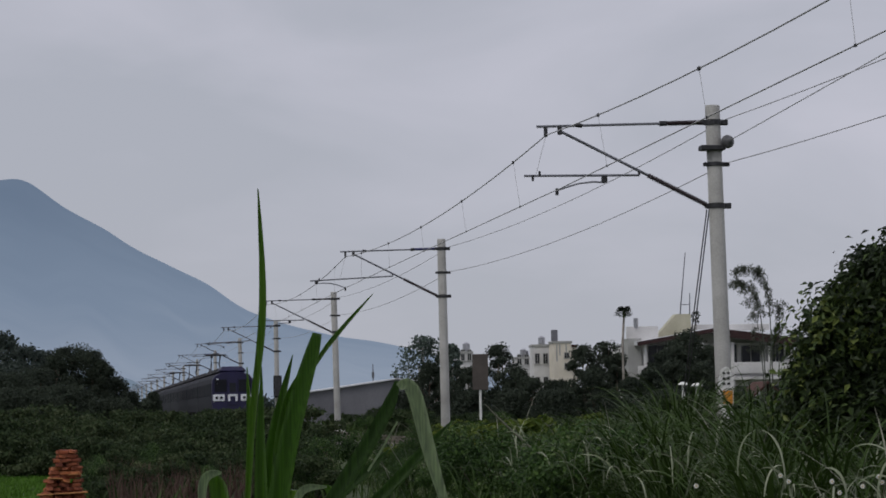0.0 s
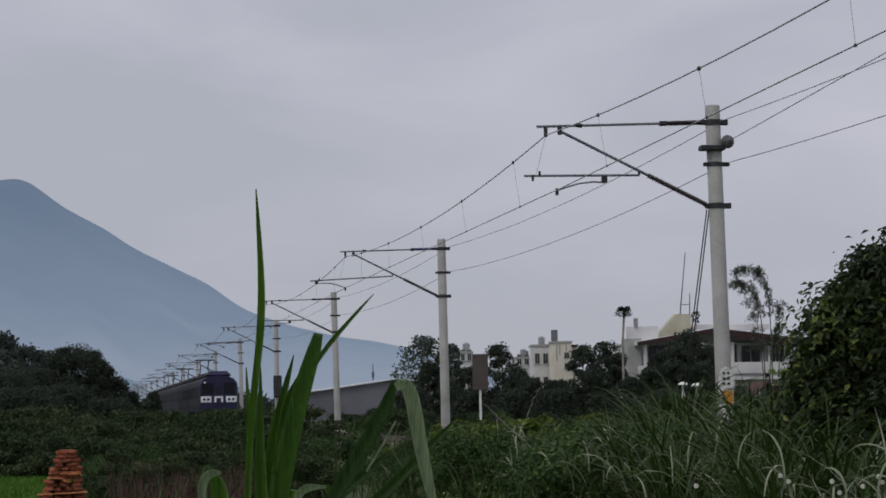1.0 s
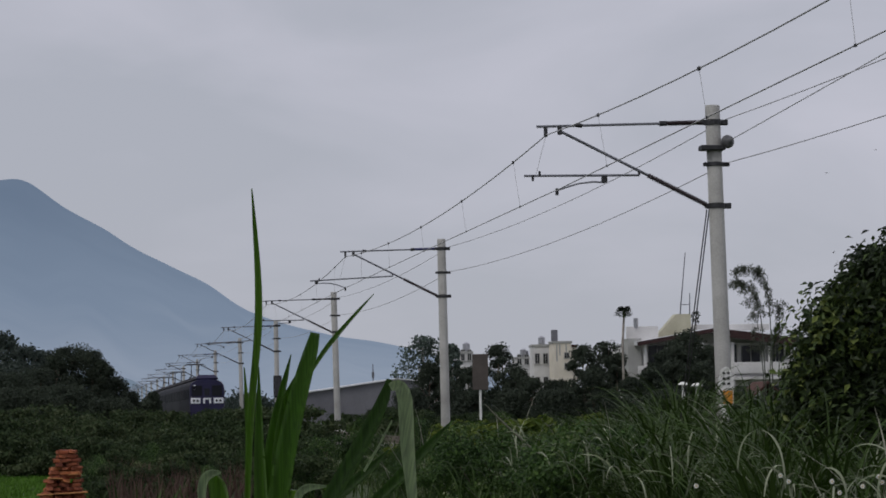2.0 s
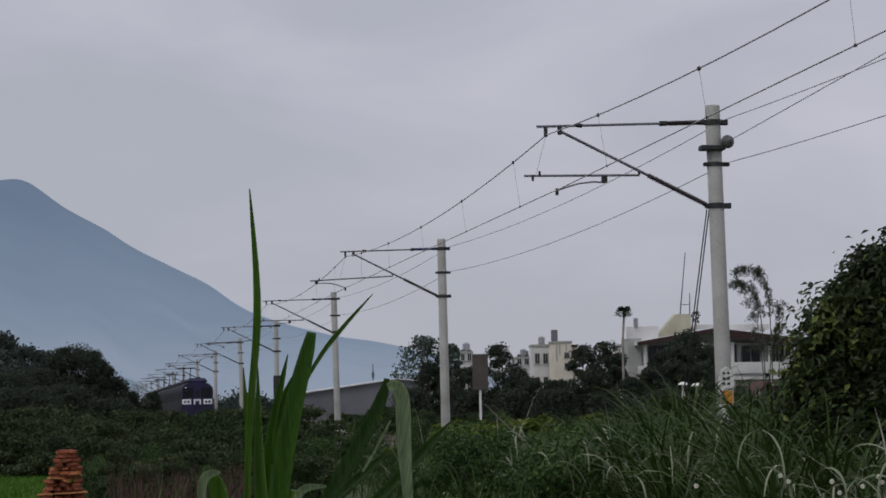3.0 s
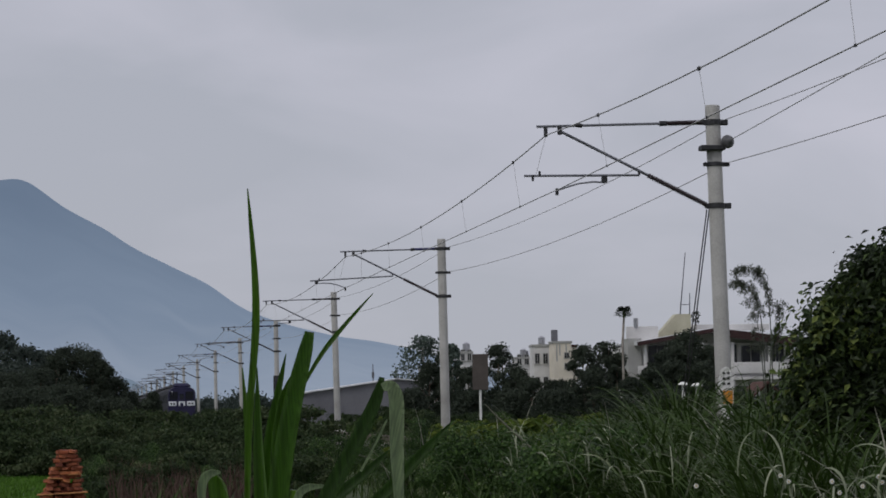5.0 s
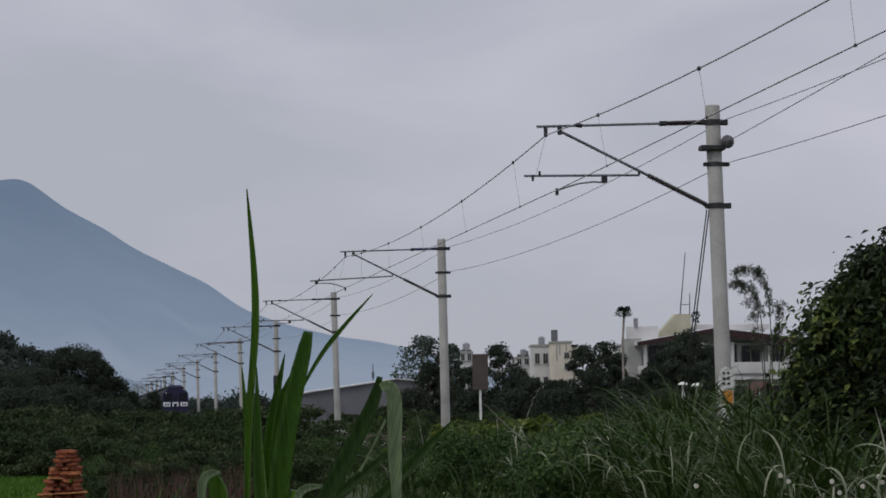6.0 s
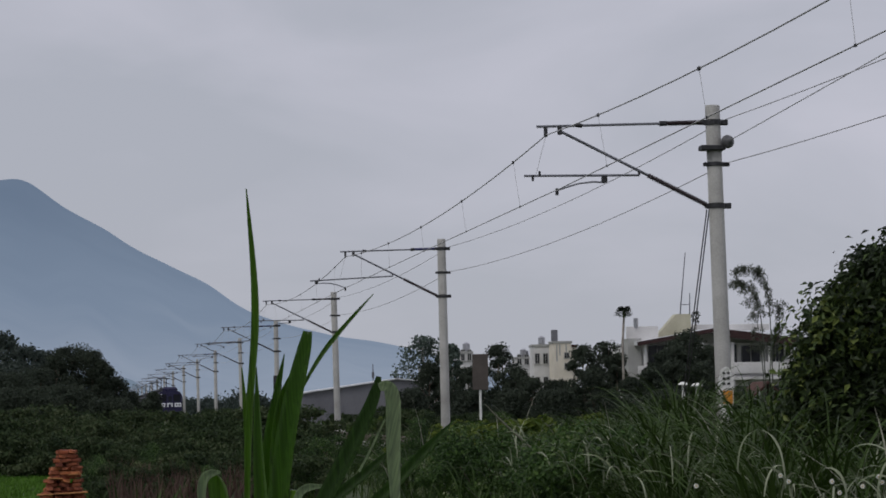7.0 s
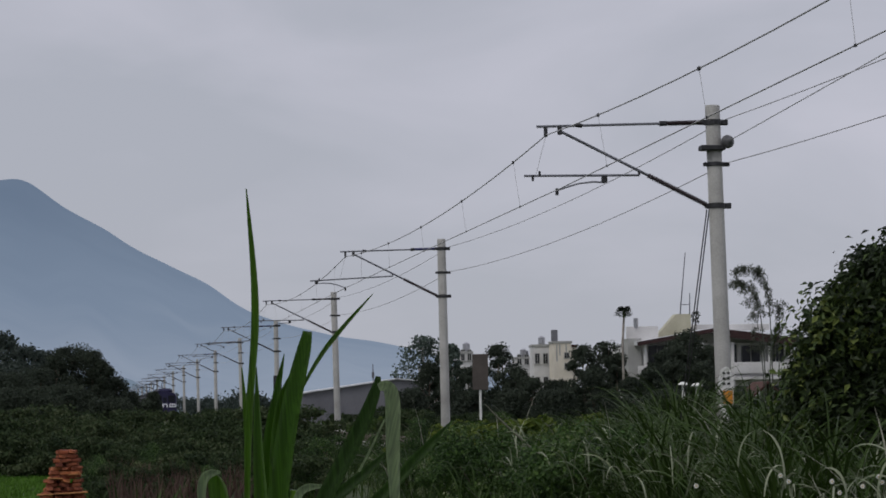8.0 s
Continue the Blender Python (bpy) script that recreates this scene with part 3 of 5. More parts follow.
# ---- train ----
def car_shell(length, bm=None):
    """A coach body along +y from 0, with a rounded roof; z from the rail."""
    bm = bm or bmesh.new()
    sec = [(-1.40, 0.95), (-1.45, 1.5), (-1.45, 2.9), (-1.38, 3.2), (-1.18, 3.45), (-0.8, 3.62), (-0.4, 3.7), (0, 3.72)]
    sec = sec + [(-x, z) for x, z in sec[-2::-1]]
    ra = [bm.verts.new((x, 0, z)) for x, z in sec]
    rb = [bm.verts.new((x, length, z)) for x, z in sec]
    n = len(sec)
    for i in range(n):
        bm.faces.new((ra[i], ra[(i + 1) % n], rb[(i + 1) % n], rb[i]))
    bm.faces.new(ra[::-1])
    bm.faces.new(rb)
    return bm


def build_train():
    e = thing("train", (TRACK_X, 171, RAIL_Z), "dark blue electric passenger train seen from its tail end", "train")
    for c in range(8):
        y = 0.25 + c * 20.3
        part("car_body", car_shell(19.8, None), TRAIN_SIDE, e, "coach body coloured dark for its backlit shade").location = (0, y, 0)
        part("roof_skin", box((1.9, 19.2, 0.1), (0, y + 9.9, 3.7), 0.03), TRAIN_ROOF, e)
        for k in range(9):
            for s in (-1, 1):
                part("window", box((0.03, 1.35, 0.8), (s * 1.452, y + 1.9 + k * 2.0, 2.45), 0.0), TRAIN_GLASS, e)
        for yy in (3.2, 8.0, 12.5, 16.4):
            part("roof_unit", box((1.7, 2.1, 0.26), (0, y + yy, 3.82), 0.06), TRAIN_ROOF, e)
        part("underframe", box((2.4, 17.5, 0.55), (0, y + 9.9, 0.66), 0.05), UNDER, e)
        for yy in (2.9, 16.9):
            bog = part("bogie", box((2.2, 3.2, 0.35), (0, y + yy, 0.5), 0.05), UNDER, e)
            for dy in (-1.05, 1.05):
                part("axle", rod((-0.75, y + yy + dy, 0.43), (0.75, y + yy + dy, 0.43), 0.43, sides=18), UNDER, bog)
    # tail end
    bm = car_shell(0.3)
    for v in bm.verts:
        if v.co.y < 0.1:
            v.co.x *= 0.96
            v.co.z = 2.2 + (v.co.z - 2.2) * 0.965
    part("cab_end", bm, NAVY, e, "navy blue cab end")
    part("cab_roof_dome", box((1.85, 1.9, 0.56), (0, 1.02, 3.74), 0.26), NAVY, e)
    part("skirt", box((2.7, 0.25, 0.75), (0, 0.16, 0.72), 0.08), NAVY, e, "navy blue valance")
    part("windscreen", box((0.82, 0.05, 0.85), (-0.82, -0.01, 2.72), 0.02), TRAIN_GLASS, e)
    part("windscreen", box((0.82, 0.05, 0.85), (0.82, -0.01, 2.72), 0.02), TRAIN_GLASS, e)
    part("gangway_door", box((0.66, 0.06, 1.9), (0, -0.02, 2.35), 0.02), NAVY, e)
    part("door_window", box((0.42, 0.02, 0.6), (0, -0.06, 2.6), 0.0), DARK_GLASS, e)
    for s in (-1, 1):
        p = part("lamp_panel", box((0.8, 0.07, 0.46), (s * 0.94, -0.01, 1.9), 0.04), TRAIN_WHITE, e, "white lamp panel")
        part("lamp", rod((s * 1.08, -0.02, 1.9), (s * 1.08, -0.07, 1.9), 0.1, sides=14), DARK_GLASS, p)
        part("lamp", rod((s * 0.78, -0.02, 1.9), (s * 0.78, -0.07, 1.9), 0.1, sides=14), DARK_GLASS, p)
        part("marker_lamp", box((0.16, 0.05, 0.12), (-1.02 + 0.0 * s, -0.01, 3.0 + 0.14 * s), 0.02), TRAIN_WHITE, e)
    bm = box((0.66, 0.09, 0.14), (0, -0.03, 2.06), 0.02)
    for s in (-1, 1):
        box((0.16, 0.09, 0.42), (s * 0.25, -0.03, 1.88), 0.02, bm=bm)
    part("gangway_frame", bm, TRAIN_WHITE, e, "white frame of the end door")
    part("coupler", rod((0, -0.5, 0.85), (0, 0.2, 0.85), 0.12, 0.16), UNDER, e)
    # current collectors
    for y in (21.5, 62.0, 103.0):
        bm = rod((-0.75, y, 5.12), (0.75, y, 5.12), 0.05, sides=6)
        rod((-0.75, y + 0.3, 5.12), (0.75, y + 0.3, 5.12), 0.05, sides=6, bm=bm)
        for s in (-1, 1):
            tube([(s * 0.75, y, 5.12), (s * 0.95, y, 5.0)], 0.03, bm=bm)
            tube([(s * 0.35, y + 0.15, 5.1), (s * 0.3, y + 1.1, 4.5), (s * 0.4, y + 0.1, 3.95)], 0.06, bm=bm)
            tube([(s * 0.45, y + 0.1, 4.1), (s * 0.45, y + 0.1, 3.7)], 0.1, bm=bm)
        for v in bm.verts:
            v.co.z += 0.12 * (v.co.z - 3.7)
        part("pantograph", bm, BANDS, e, "raised steel current collector")
    return e


# ---- buildings ----
def wall_box(parent, name, size, at, material, bevel=0.02, label=""):
    return part(name, box(size, at, bevel), material, parent, label)


def window(parent, x, y, z, w, h, frame_mat=GREY_STUCCO):
    p = part("window", box((w, 0.06, h), (x, y, z), 0.0), DARK_GLASS, parent)
    part("sill", box((w + 0.2, 0.18, 0.08), (x, y - 0.08, z - h / 2 - 0.05), 0.01), frame_mat, p)
    bm = box((0.06, 0.1, h), (x, y - 0.02, z), 0.0)
    box((0.06, 0.1, h), (x - w / 2, y - 0.02, z), 0.0, bm=bm)
    box((0.06, 0.1, h), (x + w / 2, y - 0.02, z), 0.0, bm=bm)
    box((w, 0.1, 0.06), (x, y - 0.02, z + h / 2), 0.0, bm=bm)
    part("frame", bm, frame_mat, p)
    return p


def build_house():
    e = thing("house", (46, 210, 0), "white two-storey house with a maroon roof edge and cream stair tower", "house")
    # parts stand at x from 0 to 16, front at y = 0
    wall_box(e, "ground_floor_wall", (15.0, 9.0, 3.7), (7.9, 4.9, 1.85), STUCCO)
    wall_box(e, "upper_floor_wall", (14.6, 7.0, 3.0), (7.8, 5.7, 5.35), STUCCO)
    wall_box(e, "side_pier", (1.2, 2.0, 7.3), (0.55, 1.0, 3.65), GREY_STUCCO)
    wall_box(e, "balcony_slab", (15.2, 1.6, 0.25), (7.9, -0.2, 3.75), STUCCO)
    wall_box(e, "balcony_parapet", (6.4, 0.15, 0.95), (12.1, -0.95, 4.65), STUCCO)
    wall_box(e, "balcony_parapet", (5.2, 0.15, 0.95), (3.2, -0.95, 4.45), STUCCO)
    bm = bmesh.new()
    for xa, xb, za, zb in ((0.5, 7.3, 6.98, 8.1), (7.3, 15.4, 8.1, 7.05)):
        vs = [bm.verts.new(p) for p in ((xa, -1.3, za), (xb, -1.3, zb), (xb, 9.6, zb), (xa, 9.6, za), (xa, -1.3, za - 0.3), (xb, -1.3, zb - 0.3), (xb, 9.6, zb - 0.3), (xa, 9.6, za - 0.3))]
        for q in ((0, 1, 2, 3), (7, 6, 5, 4), (0, 4, 5, 1), (2, 6, 7, 3), (1, 5, 6, 2), (3, 7, 4, 0)):
            bm.faces.new([vs[i] for i in q])
    part("roof", bm, ROOF_TIN, e, "pale low-pitched tin roof")
    bm = bmesh.new()
    fr = [bm.verts.new(p) for p in ((0.7, 2.3, 6.6), (14.9, 2.3, 6.6), (7.3, 2.3, 7.75))]
    bk = [bm.verts.new(p) for p in ((0.7, 9.1, 6.6), (14.9, 9.1, 6.6), (7.3, 9.1, 7.75))]
    bm.faces.new(fr)
    bm.faces.new(bk[::-1])
    for i in range(3):
        bm.faces.new((fr[i], bk[i], bk[(i + 1) % 3], fr[(i + 1) % 3]))
    bmesh.ops.recalc_face_normals(bm, faces=bm.faces)
    part("gable_wall", bm, GREY_STUCCO, e)
    for xa, xb, za, zb in ((0.5, 7.3, 6.98, 8.1), (7.3, 15.4, 8.1, 7.05)):
        ang = math.degrees(math.atan2(zb - za, xb - xa))
        # right board is taller: its extra height stands in for shadow under the eave
        part("fascia", box((math.hypot(xb - xa, zb - za), 0.12, 0.34 if xa < 1 else 0.66), ((xa + xb) / 2, -1.36, (za + zb) / 2 - (0.2 if xa < 1 else 0.36)), 0.0, pose(0, 0, 0, 0, -ang, 0)), FASCIA, e, "maroon roof edge")
    bm = bmesh.new()
    vs = []
    for y in (2.0, 3.2):
        vs.append([bm.verts.new(p) for p in ((2.7, y, 7.2), (6.0, y, 7.2), (6.0, y, 9.4), (4.7, y, 9.4))])
    bm.faces.new(vs[0])
    bm.faces.new(vs[1][::-1])
    for i in range(4):
        bm.faces.new((vs[0][i], vs[1][i], vs[1][(i + 1) % 4], vs[0][(i + 1) % 4]))
    bmesh.ops.recalc_face_normals(bm, faces=bm.faces)
    part("stair_tower", bm, CREAM, e, "cream tiled stair tower with a sloping side")
    wall_box(e, "parapet", (2.8, 0.2, 1.2), (1.5, 1.2, 7.75), STUCCO)
    wall_box(e, "roof_parapet", (8.4, 0.2, 0.55), (9.6, 5.0, 8.3), STUCCO)
    part("chimney", rod((0.96, 1.2, 8.2), (0.96, 1.2, 9.05), 0.2, sides=12), STAINLESS, e)
    for x, w, z, h in ((9.3, 1.5, 5.9, 1.7), (11.3, 1.7, 5.85, 1.6), (13.5, 1.5, 5.9, 1.6), (3.0, 1.6, 5.9, 1.7), (5.6, 1.2, 5.9, 1.6), (9.4, 2.2, 2.2, 1.8), (12.8, 2.2, 2.2, 1.8), (3.2, 2.0, 2.2, 1.8)):
        window(e, x, 2.15 if z > 4 else 0.35, z, w, h)
    for x in (1.3, 6.2, 8.9, 12.2, 15.3):
        wall_box(e, "column", (0.28, 0.28, 3.1), (x, -0.75, 5.3), STUCCO)
        wall_box(e, "column", (0.34, 0.34, 3.6), (x, -0.75, 1.8), GREY_STUCCO)
    for x0, x1, z1 in ((5.52, 6.12, 14.85), (6.4, 6.45, 11.3)):
        a = part("antenna_mast", rod((x0, 4.0, 9.2), (x1, 4.0, z1), 0.06, 0.035, 6), GALV)
        a.location = (46, 210, 0)
        tagged(a, "thin slightly leaning antenna mast on the house roof", "antenna", "roof antennas")
    part("roof_rail", box((0.9, 0.06, 0.06), (6.0, 4.0, 10.3), 0.0), GALV, e)
    # garden hut
    h = thing("garden_hut", (50.95, 186, -0.7), "small hut with a rusty red gable roof", "hut")
    bm = bmesh.new()
    out = [(-1.6, 2.5), (0, 3.95), (1.6, 2.5), (1.6, 2.35), (0, 3.78), (-1.6, 2.35)]
    fr = [bm.verts.new((x, -2.2, z)) for x, z in out]
    bk = [bm.verts.new((x, 2.2, z)) for x, z in out]
    for i in range(6):
        bm.faces.new((fr[i], bk[i], bk[(i + 1) % 6], fr[(i + 1) % 6]))
    bm.faces.new((fr[0], fr[1], fr[4], fr[5]))
    bm.faces.new((fr[1], fr[2], fr[3], fr[4]))
    part("roof", bm, RED_ROOF, h)
    part("wall", box((2.7, 3.8, 2.45), (0, 0, 1.22), 0.02), GREY_STUCCO, h)
    part("door", box((0.9, 0.06, 1.9), (0, -1.93, 0.98), 0.0), FASCIA, h)
    for x, y, z in ((24.15, 100.0, 2.5), (24.72, 100.0, 2.45)):
        v = thing("vent_pipe", (x, y, 0), "white capped vent pipe among the weeds", "vent pipe", "vent pipes")
        part("pipe", rod((0, 0, -0.2), (0, 0, z - 0.15), 0.06, sides=10), WHITE, v)
        part("cap", turned([(0.23, -0.1), (0.22, -0.06), (0.13, 0.0), (0.02, 0.03)], 14, at=(0, 0, z - 0.06)), WHITE, v)


def tower_block(at, w, d, h, material, floors, cols, label, tank=True):
    e = thing("apartment_building", at, label, "building", "distant town buildings")
    wall_box(e, "wall", (w, d, h), (0, d / 2, h / 2), material)
    wall_box(e, "roof_edge", (w + 0.2, d + 0.2, 0.3), (0, d / 2, h + 0.1), GREY_STUCCO)
    for f in range(floors):
        for c in range(cols):
            window(e, (c + 0.5 - cols / 2) * w / cols, -0.02, 1.8 + f * 3.1, w / cols * 0.55, 1.3)
    if tank:
        part("water_tank", turned([(0.42, 0), (0.45, 0.1), (0.45, 0.9), (0.2, 1.1)], 14, at=(w * 0.12, d * 0.4, h + 0.25)), STAINLESS, e, "steel water tank")
    return e


def build_town():
    e = tower_block((61.76, 322, 0), 2.4, 3.0, 9.9, BEIGE, 0, 0, "stained beige concrete building with a roof stack", False)
    part("roof_stack", box((0.75, 0.8, 1.5), (-0.85, 1.0, 10.9), 0.05), SHED_WALL, e, "dark stained roof stack")
    part("side_wing", box((0.7, 2.4, 9.3), (1.58, 1.6, 4.65), 0.02), BEIGE, e)
    part("wing_roof", box((0.9, 2.6, 0.35), (1.62, 1.6, 9.5), 0.03), RED_ROOF, e, "rusty roof of the wing")
    for x, z, h in ((-0.75, 8.6, 2.2), (-0.35, 9.0, 1.4), (0.5, 9.2, 1.0)):
        part("stain", box((0.16, 0.02, h), (x, -0.012, z), 0.0), GREY_STUCCO, e, "grey rain stain")
    for z in (8.3, 6.9):
        window(e, 0.55, -0.02, z, 0.6, 0.7)
    tower_block((59.68, 326, 0), 2.2, 2.6, 9.6, STUCCO, 3, 2, "narrow white building with dark windows")
    e = tower_block((58.1, 331, 0), 2.0, 2.6, 8.1, STUCCO, 3, 2, "low white town building with a water tank", True)
    part("roof_shed", box((0.8, 1.2, 0.9), (0.5, 1.4, 8.7), 0.03), SHED_WALL, e)
    e = tower_block((45.7, 300, 0), 1.6, 2.6, 8.2, STUCCO, 3, 2, "white town building half hidden by trees", True)
    tower_block((46.2, 330, 0), 3.0, 6, 6.8, STUCCO, 2, 2, "white low building behind trees", False)
    # long tin shed
    e = thing("shed", (25.0, 230, 0), "long low grey tin shed with a pale roof edge", "shed")
    bm = bmesh.new()
    out = [(-5.2, 0), (5.6, 0), (5.6, 4.1), (3.6, 4.3), (-4.2, 3.25), (-5.2, 3.07)]
    fr = [bm.verts.new((x, 0, z)) for x, z in out]
    bk = [bm.verts.new((x, 18, z)) for x, z in out]
    bm.faces.new(fr)
    bm.faces.new(bk[::-1])
    for i in range(len(out)):
        bm.faces.new((fr[i], bk[i], bk[(i + 1) % len(out)], fr[(i + 1) % len(out)]))
    bmesh.ops.recalc_face_normals(bm, faces=bm.faces)
    part("wall", bm, SHED_WALL, e)
    for (xa, za), (xb, zb) in (((-5.2, 3.07), (-4.2, 3.25)), ((-4.2, 3.25), (3.6, 4.3)), ((3.6, 4.3), (5.6, 4.1))):
        ang = math.degrees(math.atan2(zb - za, xb - xa))
        part("roof_sheet", box((math.hypot(xb - xa, zb - za) + 0.1, 18.6, 0.1), ((xa + xb) / 2, 9, (za + zb) / 2 + 0.08), 0.0, pose(0, 0, 0, 0, -ang, 0)), ROOF_TIN, e)
    for k in range(10):
        x = -4.6 + k * 1.05
        part("wall_rib", box((0.08, 0.06, 2.2), (x, -0.03, 1.1), 0.0), SHED_WALL, e)
    p = thing("radio_mast", (55.0, 480, 0), "thin distant lattice radio mast", "radio mast")
    part("pole", rod((0, 0, 0), (0, 0, 10.4), 0.16, 0.1, 6), GALV, p)
    part("antenna", box((0.45, 0.3, 1.2), (0, 0, 8.3), 0.05), GALV, p)
    s = thing("sign_board", (19.75, 125, 0), "tall brown signboard seen from behind on a white post", "signboard")
    part("board", box((0.8, 0.06, 1.8), (0, 0, 3.35), 0.015), SIGN_BROWN, s)
    part("post", rod((0, 0.08, -0.3), (0, 0.08, 4.1), 0.06, sides=10), WHITE, s)
    part("batten", box((0.7, 0.05, 0.08), (0, 0.05, 3.9), 0.0), GALV, s)
    part("batten", box((0.7, 0.05, 0.08), (0, 0.05, 2.8), 0.0), GALV, s)


# ---- plants ----
def tree(at, height, width, leaves, leaf, material, label, seed, clumps=26, trunk=0.35, bark=BARK, low=0.2, flat=0.8, name="tree", spread=1.0, deep=1.0, plump=1.0, up=0.0, ratio=0.6):
    """A tapered trunk with limbs and a crown of clumps of leaves. low: where the crown begins."""
    rng = np.random.RandomState(seed)
    e = thing(name, at, label, "tree", "")
    bend = rng.uniform(-0.04, 0.04, 2) * height
    pts = [(bend[0] * t * t, bend[1] * t * t, -0.3 + (height * 0.82 + 0.3) * t) for t in np.linspace(0, 1, 6)]
    bm = tube(pts, [trunk * (1 - 0.8 * t) * 0.5 for t in np.linspace(0, 1, 6)], 9)
    cs, rs = [], []
    for k in range(clumps):
        t = low + (1 - low) * (k + 0.5) / clumps
        wide = math.sin(math.pi * min(max((t - low) / (1 - low) * 0.86 + 0.12, 0), 1)) ** 0.7
        a = k * 2.4 + rng.uniform(-0.5, 0.5)
        d = width * 0.5 * wide * rng.uniform(0.35, 0.85) * spread
        r = width * rng.uniform(0.13, 0.24) * plump
        c = np.array([bend[0] * t * t + math.cos(a) * d, bend[1] * t * t + math.sin(a) * d * deep, min(height * t, height - r * flat * 0.9)])
        cs.append(c)
        rs.append(r)
        if k % 2 == 0:
            z0 = height * max(t - 0.2, 0.12)
            q = z0 / height / 0.82
            s = (bend[0] * q * q, bend[1] * q * q, z0)
            mid = (np.array(s) + c) / 2 + np.array([0, 0, -0.05 * height])
            tube([s, mid, c], [trunk * 0.2, trunk * 0.13, trunk * 0.04], 6, bm)
    part("trunk", bm, bark, e, "", True)
    P, N = clump_points(rng, cs, rs, leaves // clumps, flat)
    P[:, 2] = np.maximum(P[:, 2], 0.05)
    v, f = leaf_mesh(rng, P, N + np.array([0, 0, up]), leaf * rng.uniform(0.6, 1.35, len(P)), ratio)
    mesh_ob("crown", v, f, material, e)
    return e


def bush(name, seed, width, height, leaves, leaf, material, label, ratio=0.6):
    """A low mound of leaves over short stems."""
    rng = np.random.RandomState(seed)
    e = thing(name, (0, 0, 0), label, "shrub", "shrubs beside the railway")
    bm = bmesh.new()
    n = 26
    cs = np.stack([rng.uniform(-0.36, 0.36, n) * width, rng.uniform(-0.36, 0.36, n) * width, rng.uniform(0.15, 0.92, n) * height], -1)
    cs[:, 2] *= 1 - 0.9 * (cs[:, 0] ** 2 + cs[:, 1] ** 2) / (width * 0.5) ** 2 * 0.7
    for c in cs[:8]:
        tube([(c[0] * 0.2, c[1] * 0.2, -0.15), c * np.array([0.6, 0.6, 0.5]), c], [0.025, 0.018, 0.008], 5, bm)
    part("woody_base", bm, BARK, e)
    P, N = clump_points(rng, cs, rng.uniform(0.07, 0.18, n) * width, leaves // n, min(height / width, 1.0))
    P[:, 2] = np.abs(P[:, 2])
    v, f = leaf_mesh(rng, P, N + np.array([0, 0, 0.2]), leaf * rng.uniform(0.6, 1.4, len(P)), ratio)
    mesh_ob("leaves", v, f, material, e)
    return e


def scatter_grass(name, rng, x, y, h, width, material, label, lean=0.35, droop=1.2, seg=4, lift=0.0):
    n = len(x)
    base = np.stack([x, y, ground_height(x, y) - 0.03 + lift], -1)
    v, f = blade_mesh(rng, base, h, width, np.abs(rng.normal(0, lean, n)), rng.uniform(0.2, 1, n) * droop, rng.uniform(0, 2 * math.pi, n), seg)
    return tagged(mesh_ob(name, v, f, material), label, "grass", kind="stuff")


def wedge(rng, n, y0, y1, a0, a1):
    """Places spread over the ground between two depths; a: sideways over depth."""
    y = np.sqrt(rng.uniform(y0 * y0, y1 * y1, n))
    return rng.uniform(a0, a1, n) * y, y


def build_ground_cover():
    rng = np.random.RandomState(11)
    # low weeds everywhere between the viewer and the line
    x, y = wedge(rng, 36000, 30, 150, -0.06, 0.37)
    field = ((x > 0.003 * y) | (y > 66)) & ~((np.abs(x / y - 0.0995) < 0.0035) & (y > 60) & (y < 131))
    x, y = x[field], y[field]
    scatter_grass("weeds", rng, x, y, rng.uniform(0.2, 0.6, len(x)), rng.uniform(0.012, 0.035, len(x)) * (0.6 + y / 90), G_GRASS, "low dark green weeds and grass over the field", 0.5, 1.4, 3)
    x, y = wedge(rng, 26000, 150, 330, -0.06, 0.36)
    off_line = np.abs(x - TRACK_X) > 2.0
    x, y = x[off_line], y[off_line]
    scatter_grass("far_weeds", rng, x, y, rng.uniform(0.4, 1.1, len(x)), rng.uniform(0.06, 0.16, len(x)), G_GRASS, "rough dark green weeds along the far line", 0.45, 1.1, 3)
    # weeds on the shoulder of the bank
    x, y = rng.uniform(7.2, 8.15, 9000), rng.uniform(34, 150, 9000)
    clear = np.abs(x / y - 0.0995) > 0.0035
    x, y = x[clear], y[clear]
    n = len(x)
    scatter_grass("bank_weeds", rng, x, y, rng.uniform(0.15, 0.4, n), rng.uniform(0.02, 0.06, n), G_GRASS, "rough weeds on the shoulder of the railway bank", 0.4, 1.2, 3)
    # bright lawn
    x, y = wedge(rng, 16000, 40, 66, -0.05, 0.003)
    scatter_grass("lawn", rng, x, y, rng.uniform(0.05, 0.13, len(x)), rng.uniform(0.02, 0.04, len(x)), G_LAWN, "patch of short bright green lawn", 0.5, 1.0, 2)
    x, y = wedge(rng, 1500, 38, 50, 0.01, 0.065)
    scatter_grass("dry_weeds", rng, x, y, rng.uniform(0.3, 0.75, len(x)), rng.uniform(0.008, 0.02, len(x)), G_DRY, "reddish brown dead weeds", 0.3, 0.9, 4)


